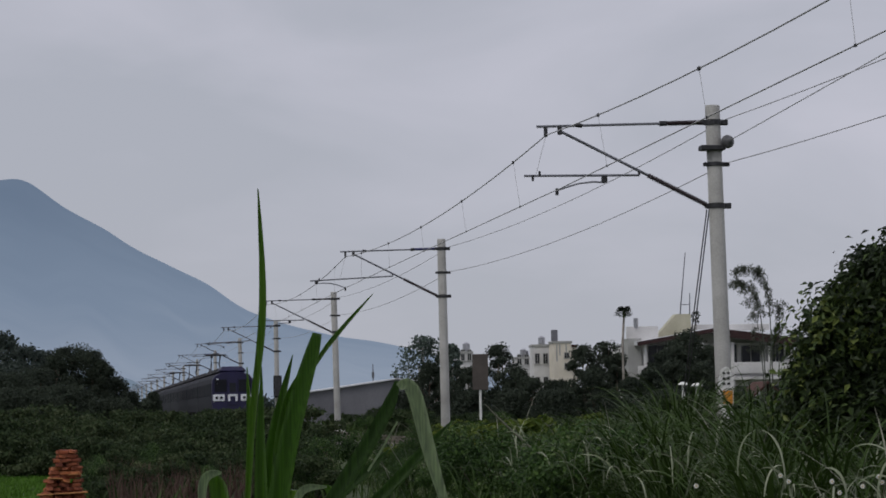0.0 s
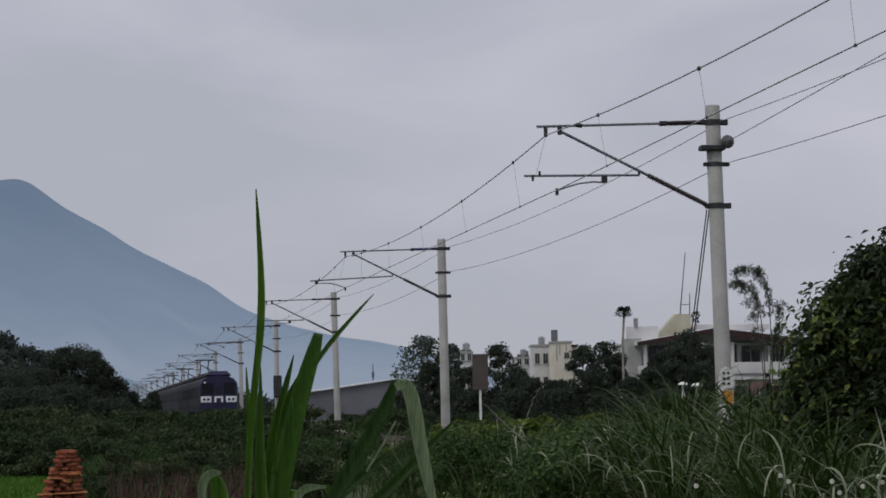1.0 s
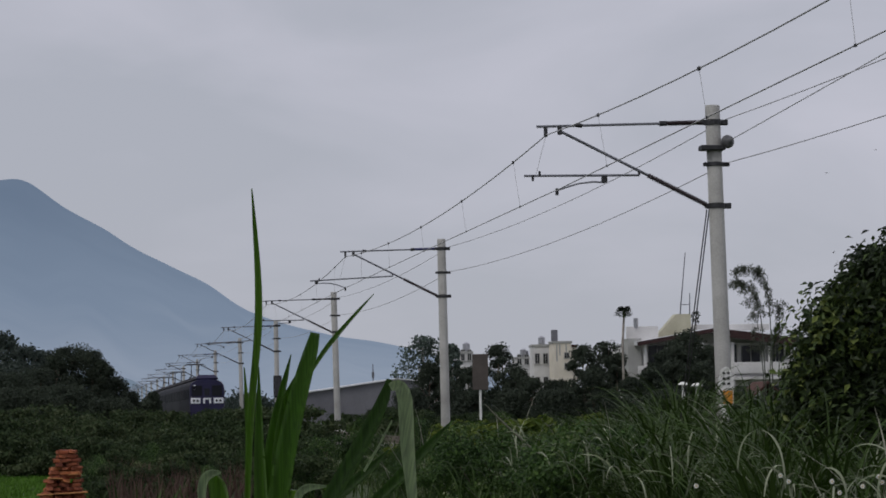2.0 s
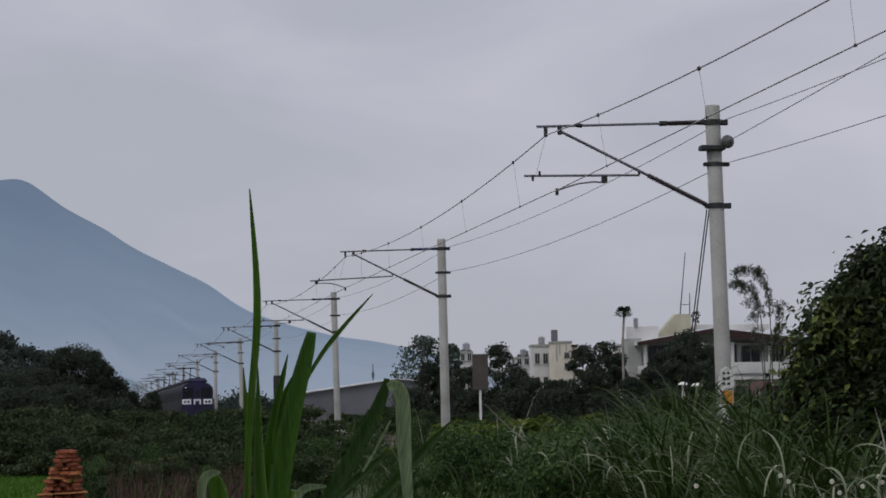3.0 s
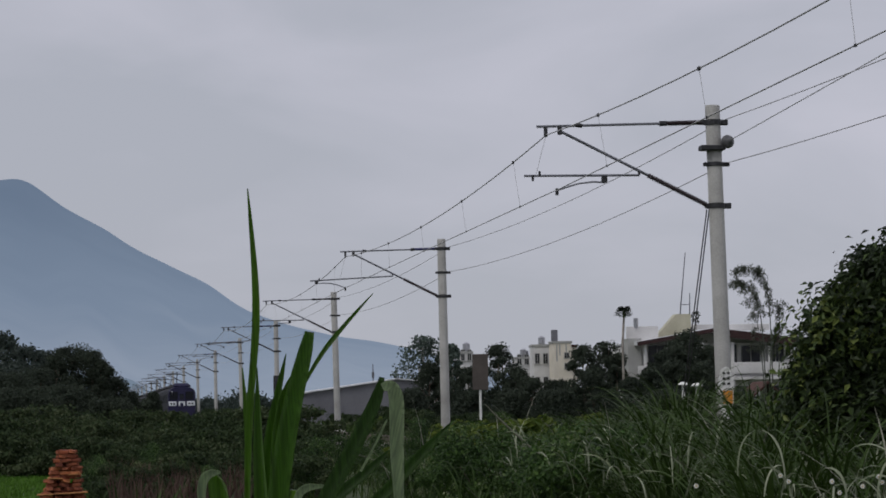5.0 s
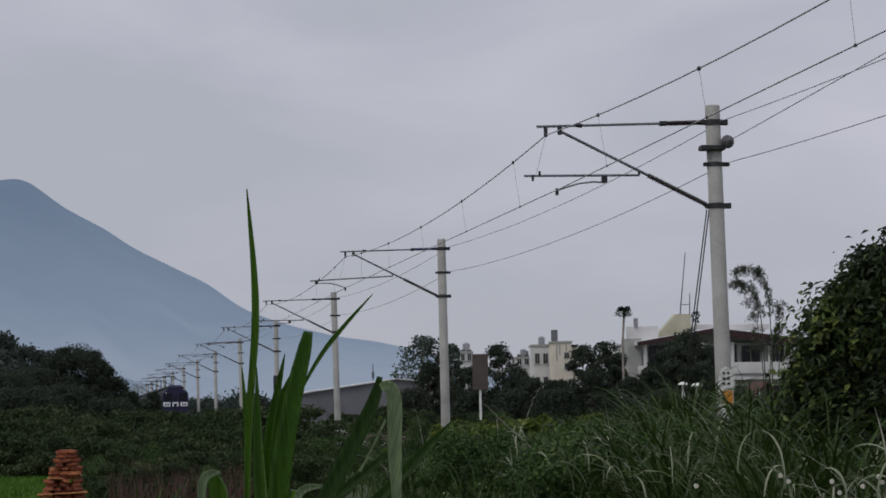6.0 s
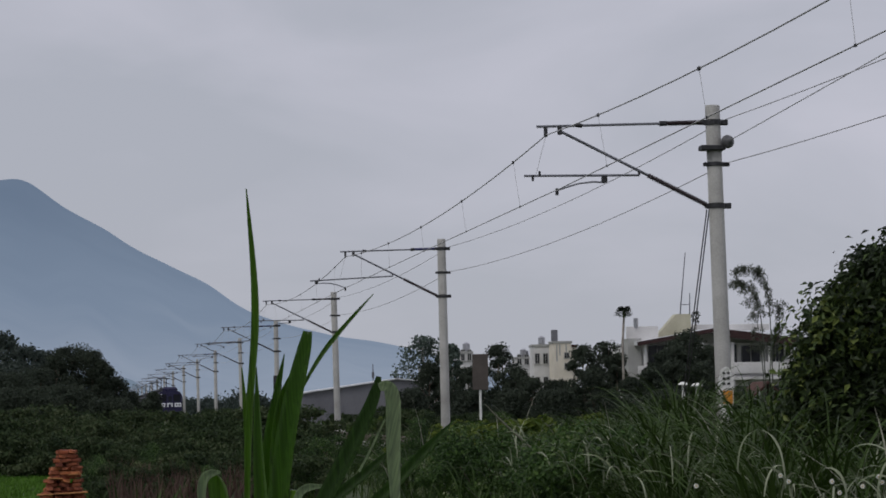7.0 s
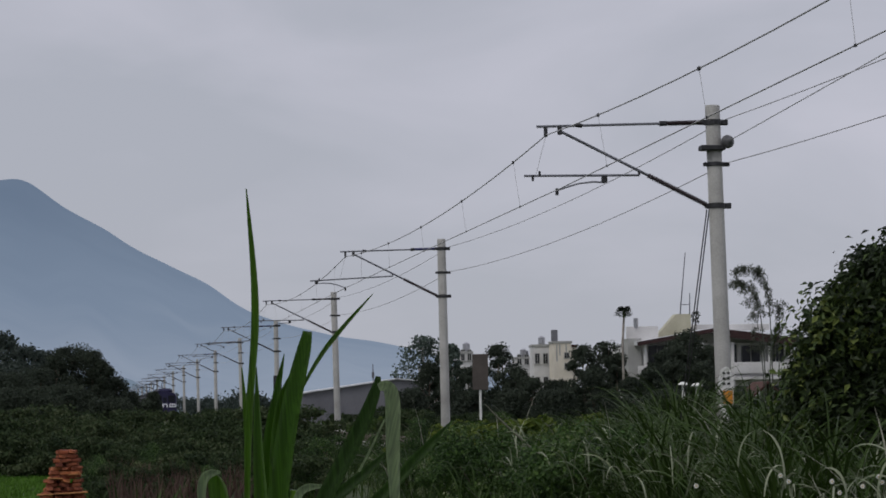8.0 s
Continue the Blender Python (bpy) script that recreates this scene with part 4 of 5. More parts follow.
def grass_tuft(seed, blades, tall, label):
    """Silver grass: blades that fan out of one foot and arch over."""
    rng = np.random.RandomState(seed)
    a = rng.uniform(0, 2 * math.pi, blades)
    r = rng.uniform(0, 0.2, blades)
    base = np.stack([r * np.cos(a), r * np.sin(a), np.full(blades, -0.04)], -1)
    lean = 0.05 + np.abs(rng.normal(0, 0.24, blades))
    v, f = blade_mesh(rng, base, tall * rng.uniform(0.55, 1.2, blades), rng.uniform(0.02, 0.042, blades), lean, rng.uniform(1.2, 3.4, blades), a + rng.normal(0, 0.4, blades), 11, 3.0)
    return tagged(mesh_ob("silver_grass", v, f, G_REED, smooth=True), label, "grass tuft", "silver grass tufts")


def build_reeds():
    rng = np.random.RandomState(21)
    n = 11000
    x, y = wedge(rng, n, 17, 52, 0.155, 0.375)
    keep = (x < 8.0) & (x > 2.8)
    x, y = x[keep], y[keep]
    scatter_grass("reed_bed", rng, x, y, rng.uniform(0.5, 1.25, len(x)) * (0.7 + 0.35 * np.clip((x / y - 0.2) / 0.1, 0, 1)), rng.uniform(0.02, 0.045, len(x)), G_REED_LOW, "dense undergrowth of silver grass with shade in its colour", 0.3, 1.9, 5)
    a, xx = rng.uniform(0.115, 0.34, 90), rng.uniform(4.6, 7.6, 90)
    scatter_grass("dead_stalks", rng, xx, xx / a, rng.uniform(1.2, 1.9, 90), rng.uniform(0.012, 0.028, 90), G_STALK, "pale dead grass stalks arching over the undergrowth", 0.35, 1.6, 10)
    # extra short blades, their pale colour painting highlights over the tufts
    a, xx = 0.17 + 0.195 * rng.uniform(0, 1, 280) ** 1.2, rng.uniform(4.9, 6.5, 280)
    n = len(a)
    base = np.stack([xx, xx / a, ground_height(xx, xx / a) + rng.uniform(0.4, 1.0, n)], -1)
    v, f = blade_mesh(rng, base, rng.uniform(0.35, 0.75, n), rng.uniform(0.016, 0.027, n), np.abs(rng.normal(0.1, 0.3, n)), rng.uniform(1.6, 2.8, n), rng.uniform(0, 2 * math.pi, n), 12, 1.6)
    tagged(mesh_ob("reed_blades", v, f, G_ARCH, smooth=True), "arching silver grass blades coloured pale as highlights", "grass", kind="stuff")
    a, xx = rng.uniform(0.104, 0.2, 800), rng.uniform(4.4, 7.8, 800)
    n = len(a)
    base = np.stack([xx, xx / a, ground_height(xx, xx / a)], -1)
    v, f = blade_mesh(rng, base, rng.uniform(0.7, 1.5, n) * np.clip(0.3 + (a - 0.1) * 12, 0.4, 1), rng.uniform(0.01, 0.024, n), np.abs(rng.normal(0.1, 0.3, n)), rng.uniform(0.8, 3.0, n), rng.uniform(0, 2 * math.pi, n), 9, 2.6)
    tagged(mesh_ob("grass_among_vines", v, f, G_REED, smooth=True), "thin arching grass growing up through the vines", "grass", kind="stuff")
    stalk = tube([(4.95, 31, 1.56), (5.1, 31, 1.4), (5.46, 31, 1.06), (5.84, 31, 0.75), (6.2, 31, 0.2)], [0.004, 0.011, 0.014, 0.015, 0.015], 6)
    tagged(part("fallen_stalk", stalk, G_STALK), "long pale dead grass stalk leaning over the vines", "grass stalk")
    kinds = [grass_tuft(200 + k, 78, (1.5, 1.65, 1.8, 1.55)[k], "tuft of tall arching silver grass, some blades highlight-pale") for k in range(4)]
    moving, used = [], set()
    for k in range(300):
        a = 0.192 + 0.178 * ((k * 0.618) % 1)
        xx = rng.uniform(5.4, 8.2)
        yy = xx / a
        if yy < 17.5 or yy > 66 or 0.2485 < a < 0.265 or (a > 0.283 and k % 3):
            continue
        s = rng.uniform(0.75, 1.1) * (0.66 + 0.3 * min(max((a - 0.19) / 0.04, 0), 1) - 0.1 * min(max((a - 0.29) / 0.05, 0), 1))
        z = float(ground_height(np.array(xx), np.array(yy))) - 0.02
        kind = k % 4
        turn = rng.uniform(0, 360)
        m = pose(xx, yy, z, 0, 0, turn)
        if kind not in used:
            used.add(kind)
            ob = kinds[kind]
            ob.matrix_basis = m
        else:
            ob = copy_thing(kinds[kind], m)
            ob.scale = (s, s, s)
        if yy < 31:
            moving.append((ob, (xx, yy, z), turn, rng.uniform(0, 6.28)))
    return moving[:30]


def build_shrubs():
    rng = np.random.RandomState(5)
    kinds = [bush("shrub", 31, 2.2, 1.35, 9500, 0.048, G_VINE, "mound of green climbing vine leaves"),
             bush("shrub", 32, 1.9, 1.5, 9500, 0.046, G_VINE, "mound of green climbing vine leaves"),
             bush("shrub", 33, 3.2, 1.5, 4200, 0.12, G_BUSH, "dense dark green leafy shrub"),
             bush("shrub", 34, 2.8, 1.35, 4000, 0.11, G_BUSH, "dense dark green leafy shrub"),
             bush("shrub", 36, 2.3, 1.45, 8500, 0.055, G_KUDZU, "mound of broad-leaved climbing vine"),
             bush("shrub", 35, 2.4, 1.2, 2800, 0.13, G_YELLOW, "bright yellow-green leafy low shrub")]
    spots = []
    for k in range(84):          # vine mounds at the foot of the bank
        a = 0.104 + 0.105 * ((k * 0.618) % 1)
        x = rng.uniform(5.3, 8.0)
        low = 0.5 if a < 0.13 else 1.0
        spots.append((rng.choice([0, 1, 4, 4, 1]) if x < 6.8 else rng.choice([0, 5, 5]), x, x / a, (0.45 + 0.68 * rng.uniform(0, 1)) * low))
    for k in range(80):          # dark shrubs left of the line
        y = rng.uniform(62, 150)
        spots.append((rng.choice([2, 3, 3, 2, 0]), min(rng.uniform(-0.06, 0.092) * y, 7.2), y, rng.uniform(0.6, 1.25)))
    for k in range(44):
        y = rng.uniform(42, 66)
        spots.append((rng.choice([2, 3, 1]), rng.uniform(0.004, 0.088) * y, y, rng.uniform(0.45, 0.75)))
    for k in range(44):          # beyond the track
        y = rng.uniform(100, 205)
        spots.append((rng.choice([2, 3, 5, 4]), rng.uniform(0.105, 0.33) * y, y, rng.uniform(0.8, 1.25)))
    spots += [(2, 6.6, 105, 1.15), (3, 6.9, 104, 1.3), (2, 7.0, 112, 1.25), (3, 5.4, 118, 1.15), (2, 3.2, 112, 1.35), (3, 0.8, 108, 1.4), (2, -2.2, 100, 1.45),
              (3, 23.4, 94, 1.25), (0, 24.6, 93, 1.4), (2, 21.5, 96, 1.2), (2, 24.0, 96.5, 1.55), (3, 25.0, 97, 1.6), (3, 22.9, 97.5, 1.45), (3, 26.2, 97, 1.3), (2, 28.5, 98, 1.3), (5, 21.8, 178, 1.2), (3, 23.0, 192, 1.5), (2, 25.4, 196, 1.4), (3, 20.4, 182, 1.0)]
    spots += [(rng.choice([2, 3, 3, 5]), 17.4 + 0.75 * k, 168 + 9 * (k % 3), rng.uniform(0.85, 1.2)) for k in range(9)]
    spots = [(k, x, y, s * 0.3 if 0.088 < x / y < 0.116 and y < 135 else s * 0.72 if 0.132 < x / y < 0.15 and y < 92 else s) for k, x, y, s in spots]
    first = set()
    for kind, x, y, s in spots:
        if abs(x - TRACK_X) < 2.1 or (9 < x < 15.5):
            continue
        z = float(ground_height(np.array(x), np.array(y))) - 0.05
        m = pose(x, y, z, 0, 0, rng.uniform(0, 360))
        if kind not in first:
            first.add(kind)
            kinds[kind].matrix_basis = m
            ob = kinds[kind]
        else:
            ob = copy_thing(kinds[kind], m)
            ob.scale = (s, s, s)


def build_trees():
    # beside the viewer's right
    tree((8.2, 24.4, 0), 2.8, 2.4, 24000, 0.1, G_BROAD, "broad-leaved tree with large drooping green leaves", 51, 44, 0.1, low=0.1, flat=0.95, spread=0.85, plump=1.3, up=0.5, ratio=0.5)
    tree((8.5, 23.2, 0), 3.45, 2.3, 24000, 0.1, G_BROAD, "broad-leaved tree with large drooping green leaves", 52, 44, 0.1, low=0.1, flat=0.95, spread=0.85, plump=1.3, up=0.5, ratio=0.5)
    tree((7.62, 24.0, 0), 2.72, 1.5, 18000, 0.1, G_BROAD, "broad-leaved tree with large drooping green leaves", 54, 34, 0.08, low=0.08, flat=0.95, spread=0.9, plump=1.4, up=0.5, ratio=0.5)
    tree((8.0, 23.7, 0), 3.05, 1.5, 18000, 0.1, G_BROAD, "broad-leaved tree with large drooping green leaves", 55, 34, 0.08, low=0.08, flat=0.95, spread=0.9, plump=1.4, up=0.5, ratio=0.5)
    tree((8.75, 24.6, 0), 3.4, 2.4, 18000, 0.1, G_BROAD, "broad-leaved tree with large drooping green leaves", 53, 40, 0.1, low=0.1, flat=0.95, spread=0.85, plump=1.3, up=0.5, ratio=0.5)
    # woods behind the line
    tree((32.2, 240, 0), 8.6, 6.0, 2600, 0.34, G_FAR, "tall open-crowned tree greyed by painted haze", 61, 24, 0.4, PALE_BARK, 0.25)
    tree((34.8, 236, 0), 7.7, 2.6, 2000, 0.34, G_FAR, "tall open-crowned tree greyed by painted haze", 62, 20, 0.4, PALE_BARK, 0.25)
    for k, (x, y, h, w) in enumerate(((27.1, 198, 5.3, 3.2), (29.4, 205, 6.3, 1.7), (29.2, 190, 4.7, 3.2), (33.0, 200, 6.7, 3.7), (33.9, 196, 4.7, 3.2), (33.6, 188, 3.8, 3.0), (29.0, 170, 2.8, 3.2), (34.1, 180, 3.5, 3.4), (37.8, 188, 6.2, 3.2), (39.7, 190, 6.5, 3.2), (39.6, 185, 5.5, 2.6), (34.7, 170, 4.1, 4.0))):
        tree((x, y, 0), h, w, 6500, 0.19, G_DARK, "dark bushy tree beyond the railway", 70 + k, 20, 0.3, low=0.08)
    for k, (x, y, h, w) in enumerate(((36.4, 165, 3.4, 2.8), (45.4, 186, 7.2, 4.4), (44.0, 183, 6.0, 3.6), (42.3, 180, 4.7, 2.9), (46.8, 185, 6.0, 2.8), (44.6, 187, 6.5, 2.8), (35.2, 150, 2.5, 3.2), (42.5, 160, 2.5, 2.7), (49.2, 170, 4.2, 2.6), (53.4, 180, 5.9, 3.8), (38.9, 170, 4.2, 3.0), (40.6, 171, 4.7, 3.0), (42.3, 170, 4.5, 2.8), (41.5, 178, 5.4, 2.6), (23.5, 180, 3.0, 3.0), (30.3, 160, 2.7, 2.8), (27.2, 175, 2.9, 3.4))):
        tree((x, y, 0), h, w, 6500, 0.2, G_DARK, "dark bushy tree beyond the railway", 82 + k, 22, 0.3, low=0.05, plump=1.2)
    # left of the line
    for k, (x, y, h, w) in enumerate(((-0.6, 230, 7.9, 6.2), (-2.4, 226, 7.0, 3.6), (1.4, 232, 6.4, 4.2), (2.9, 232, 4.9, 3.6), (4.2, 230, 3.5, 3.0), (-3.7, 215, 5.6, 5.0), (-5.8, 205, 5.0, 5.2), (-1.2, 190, 3.8, 5.4), (2.2, 190, 2.7, 4.0), (4.45, 165, 2.9, 1.5), (-4.0, 170, 3.3, 4.8), (4.5, 180, 2.6, 2.0), (-1.7, 229, 7.6, 3.8), (0.7, 228, 7.3, 3.8), (1.7, 227, 6.3, 2.8))):
        tree((x, y, 0), h, w, 9000, 0.18, G_DARK, "dark bushy tree beside the railway", 100 + k, 22, 0.32, low=0.06, plump=1.2)
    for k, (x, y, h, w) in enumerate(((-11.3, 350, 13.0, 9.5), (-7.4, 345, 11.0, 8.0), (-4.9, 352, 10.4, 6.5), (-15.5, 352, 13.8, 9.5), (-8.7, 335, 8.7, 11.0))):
        tree((x, y, 0), h, w, 4600, 0.5, G_HILL, "green hillside tree greyed by painted haze", 120 + k, 22, 0.5, low=0.06)
    # slender palm
    e = thing("areca_palm", (39.0, 180, 0), "slender areca palm with a pale trunk", "palm")
    part("trunk", tube([(0, 0, -0.2), (0.05, 0, 3), (0.0, 0, 6), (0.15, 0, 8.1)], [0.14, 0.11, 0.1, 0.08], 9), PALE_BARK, e, "", True)
    part("crownshaft", rod((0.15, 0, 8.0), (0.17, 0, 8.55), 0.11, 0.08), G_YELLOW, e)
    rng = np.random.RandomState(4)
    for k in range(13):
        a, rise = k * 2.4, rng.uniform(0.4, 2.2)
        n = 22
        t = np.linspace(0.05, 1, n)
        L = rng.uniform(0.45, 0.85)
        rr, zz = t * L * 0.8, 8.45 + rise * t * 0.6 - t ** 2.2 * (0.5 + rise * 0.5)
        ax = np.array([math.cos(a), math.sin(a)])
        b = np.stack([0.16 + rr * ax[0], rr * ax[1], zz], -1)
        b2 = np.concatenate([b, b])
        head = np.concatenate([np.full(n, a + 1.2), np.full(n, a - 1.2)])
        v, f = blade_mesh(rng, b2, np.full(2 * n, 0.3), np.full(2 * n, 0.06), np.full(2 * n, 1.2), np.full(2 * n, 0.8), head, 3)
        mesh_ob("frond", v, f, G_DARK, e)
    # bamboo
    culms = (((41.9, 0.0), (41.85, 3.5), (41.82, 6.2), (41.75, 7.55), (41.6, 8.83), (41.05, 9.7), (40.35, 10.0), (39.7, 9.6)),
             ((41.6, 0.0), (41.5, 3.5), (41.4, 6.2), (41.2, 7.55), (40.85, 8.4), (40.3, 8.95), (39.7, 9.0)),
             ((42.5, 0.0), (42.5, 3.0), (42.55, 5.9), (42.62, 7.0), (42.5, 7.75)),
             ((42.0, 0.0), (42.0, 2.6), (42.1, 4.6), (42.5, 6.0), (43.2, 6.6)),
             ((41.7, 0.0), (41.75, 3.0), (41.6, 5.0), (41.4, 6.6), (41.5, 7.4)))
    for k, path in enumerate(culms):
        rng = np.random.RandomState(130 + k)
        foot = path[0][0]
        e = thing("bamboo", (foot, 150 + 0.4 * k, 0), "arching bamboo culm with feathery leaves", "bamboo", "bamboo clump")
        q = np.linspace(0, 1, len(path))
        s = np.linspace(0, 1, 22)
        cx, cz = np.interp(s, q, [p[0] - foot for p in path]), np.interp(s, q, [p[1] for p in path])
        for a in (cx, cz):
            a[1:-1] = (a[:-2] + a[1:-1] + a[2:]) / 3
        bm = tube([(float(a), 0, float(b)) for a, b in zip(cx, cz)], [0.045 * (1 - 0.8 * v) for v in s], 6)
        tips = []
        for _ in range(46 if k < 2 else 20):
            v = rng.uniform(0.42, 1.0)
            a = np.array([np.interp(v, s, cx), 0.0, np.interp(v, s, cz)])
            out = np.array([rng.normal(-0.12, 0.34), rng.normal(0, 0.3), rng.uniform(-0.1, 0.25)])
            mid, end = a + out * 0.6 + (0, 0, 0.08), a + out + (0, 0, -0.22)
            tube([a, mid, end], [0.012, 0.009, 0.004], 4, bm)
            tips += [mid, end, (mid + end) / 2]
        part("culm", bm, G_BAMBOO, e)
        n = 30
        P = np.repeat(np.array(tips), n // 3, axis=0)
        P = P + rng.normal(0, 0.075, P.shape) + np.array([0, 0, -0.05])
        v, f = leaf_mesh(rng, P, rng.normal(size=P.shape) * np.array([1, 1, 0.4]), rng.uniform(0.12, 0.24, len(P)), 0.2)
        mesh_ob("leaves", v, f, G_BAMBOO, e)
    tree((52.6, 212.6, 7.9), 1.75, 1.1, 260, 0.2, G_DARK, "small sparse tree growing on the house roof", 140, 9, 0.08, low=0.45, flat=0.6, ratio=0.3)


def build_far_woods():
    rng = np.random.RandomState(77)
    n = 260
    y = rng.uniform(520, 700, n)
    c = np.stack([rng.uniform(-0.05, 0.34, n) * y, y, np.zeros(n)], -1)
    r = rng.uniform(1.6, 3.4, n)
    c[:, 2] = rng.uniform(1.6, 4.2, n)
    P, N = clump_points(rng, c, r, 150, 0.9)
    keep = (P[:, 2] > 0) & (np.abs(P[:, 0] - TRACK_X) > 3)
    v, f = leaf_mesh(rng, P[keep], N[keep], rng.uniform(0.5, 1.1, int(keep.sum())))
    tagged(mesh_ob("far_woods", v, f, G_WOODS), "low line of haze-greyed trees far down the railway", "woods", kind="stuff")


def build_brick_stack():
    """A rough tapering stack of old bricks."""
    rng = random.Random(9)
    e = thing("brick_stack", (-0.36, 40, 0), "tapering stack of old red bricks in the grass", "brick stack")
    shapes = []
    for k in range(5):
        bm = box((rng.uniform(0.13, 0.23), 0.105, rng.uniform(0.05, 0.062)), (0, 0, 0), 0.008)
        for v in bm.verts:
            v.co += Vector((rng.uniform(-0.012, 0.012), rng.uniform(-0.008, 0.008), rng.uniform(-0.007, 0.007)))
        me = bpy.data.meshes.new("brick")
        bm.to_mesh(me)
        bm.free()
        me.materials.append(BRICK)
        shapes.append(me)
    z = 0.03
    while z < 0.97:
        half = 0.4 - 0.225 * (z / 0.97) + rng.uniform(-0.025, 0.025)
        n = max(2, math.ceil(half * 2 / 0.215))
        for k in range(n):
            x = -half + 0.11 + (2 * half - 0.22) * k / (n - 1)
            for y in (-0.16, -0.04, 0.08):
                b = new("brick", rng.choice(shapes))
                b.parent = e
                b.matrix_basis = pose(x + 0.11 * z + rng.uniform(-0.02, 0.02), y + rng.uniform(-0.035, 0.035), z, rng.uniform(-7, 7), rng.uniform(-9, 9), rng.uniform(-35, 35) + (90 if rng.random() < 0.2 else 0))
        z += 0.064
    tile = surface("orange_clay_tile", (0.5, 0.24, 0.09), (0.32, 0.13, 0.05), 8, 50, 0.85, 0, 0.4)
    for k, x in enumerate((-0.27, -0.01, 0.24)):
        part("tile", box((0.255, 0.36, 0.022), (x + 0.035, -0.1, 0.272 + 0.012 * k), 0.004, pose(0, 0, 0, 0, -1.5, 4 * k - 4)), tile, e, "flat orange clay tile")
    for k, (x, z) in enumerate(((-0.15, 0.52), (0.13, 0.58))):
        part("tile", box((0.2, 0.32, 0.02), (x + 0.06, -0.1, z), 0.004, pose(0, 0, 0, 0, 2 - 4 * k, 9)), tile, e, "flat orange clay tile")


def build_flowers():
    rng = random.Random(3)
    for k in range(18):
        y = rng.uniform(15.6, 16.6)
        x = rng.uniform(0.3, 0.348) * y if k < 15 else rng.uniform(0.22, 0.29) * y
        z = rng.uniform(0.88, 1.01) if k < 15 else rng.uniform(0.92, 1.02)
        e = thing("wildflower", (x, y, 0), "small white daisy-like wildflower on a thin stem", "flower", "white wildflowers")
        part("stem", rod((0, 0, -0.05), (0.02, 0, z), 0.005, sides=5), G_GRASS, e)
        bm = bmesh.new()
        for p in range(6):
            a = p * math.pi / 3
            box((0.014, 0.01, 0.003), (0.02 + 0.009 * math.cos(a), -0.012, z + 0.009 * math.sin(a)), 0, Matrix.Rotation(-a, 4, "Y") @ pose(0, 0, 0, 90, 0, 0), bm)
        part("petals", bm, PETAL, e)
        part("centre", rod((0.02, -0.02, z), (0.02, -0.004, z), 0.004, sides=8), POLLEN, e)


# ---- insects ----
def build_dragonflies():
    """Two dragonflies that hover about the nearest mast; head along -x."""
    made = []
    for k in range(2):
        e = thing("dragonfly", (20, 44, 4), "small dark brown dragonfly in flight", "insect", "dragonflies")
        part("body", tube([(-0.018, 0, 0), (-0.01, 0, 0.002), (0.004, 0, 0), (0.042, 0, -0.003)], [0.005, 0.007, 0.004, 0.002], 6), UNDER, e)
        wings = []
        for s in (-1, 1):
            for x in (-0.008, 0.004):
                bm = bmesh.new()
                out = [(x, 0.0, 0), (x - 0.005, s * 0.02, 0.0), (x - 0.003, s * 0.042, 0.0), (x + 0.006, s * 0.044, 0.0), (x + 0.009, s * 0.02, 0.0)]
                bm.faces.new([bm.verts.new(p) for p in out])
                bmesh.ops.solidify(bm, geom=bm.faces[:], thickness=0.0006)
                wings.append((part("wing", bm, SIGN_BROWN, e, "thin brown wing"), s))
        made.append((e, wings))
    return made


# ---- tall grass before the lens ----
def long_leaf(name, parent, at, spine, widths, fold, label, facing, material):
    """A grass leaf along spine (x, y, z from its foot), with a midrib fold and thickness. facing: degrees it turns from the viewer."""
    bm = bmesh.new()
    c, s = math.cos(radians(facing)), math.sin(radians(facing))
    n = 26
    q = np.linspace(0, 1, len(spine))
    t = np.linspace(0, 1, n)
    P = np.stack([np.interp(t, q, np.array(spine)[:, k]) for k in range(3)], -1)
    for k in range(3):
        P[:, k] = np.convolve(np.pad(P[:, k], 3, mode="reflect", reflect_type="odd"), np.ones(7) / 7, "valid")
    W = np.interp(t, np.linspace(0, 1, len(widths)), widths)
    rows = []
    for k in range(n):
        tan = Vector(P[min(k + 1, n - 1)] - P[max(k - 1, 0)]).normalized()
        side = Vector((0, -1, 0)).cross(tan)
        side = (side.normalized() * c + Vector((0, 1, 0)) * s).normalized()
        back = tan.cross(side).normalized()
        p = Vector(P[k])
        row = []
        for u, h in ((-0.5, 1), (-0.25, 0.4), (0, 0), (0.25, 0.4), (0.5, 1)):
            row.append(bm.verts.new(p + side * (u * W[k]) + back * (h * fold * W[k])))
        rows.append(row)
    for a, b in zip(rows, rows[1:]):
        for i in range(4):
            bm.faces.new((a[i], a[i + 1], b[i + 1], b[i]))
    bmesh.ops.solidify(bm, geom=bm.faces[:], thickness=0.0004)
    ob = part(name, bm, material, parent, label, True)
    ob.location = at
    return ob


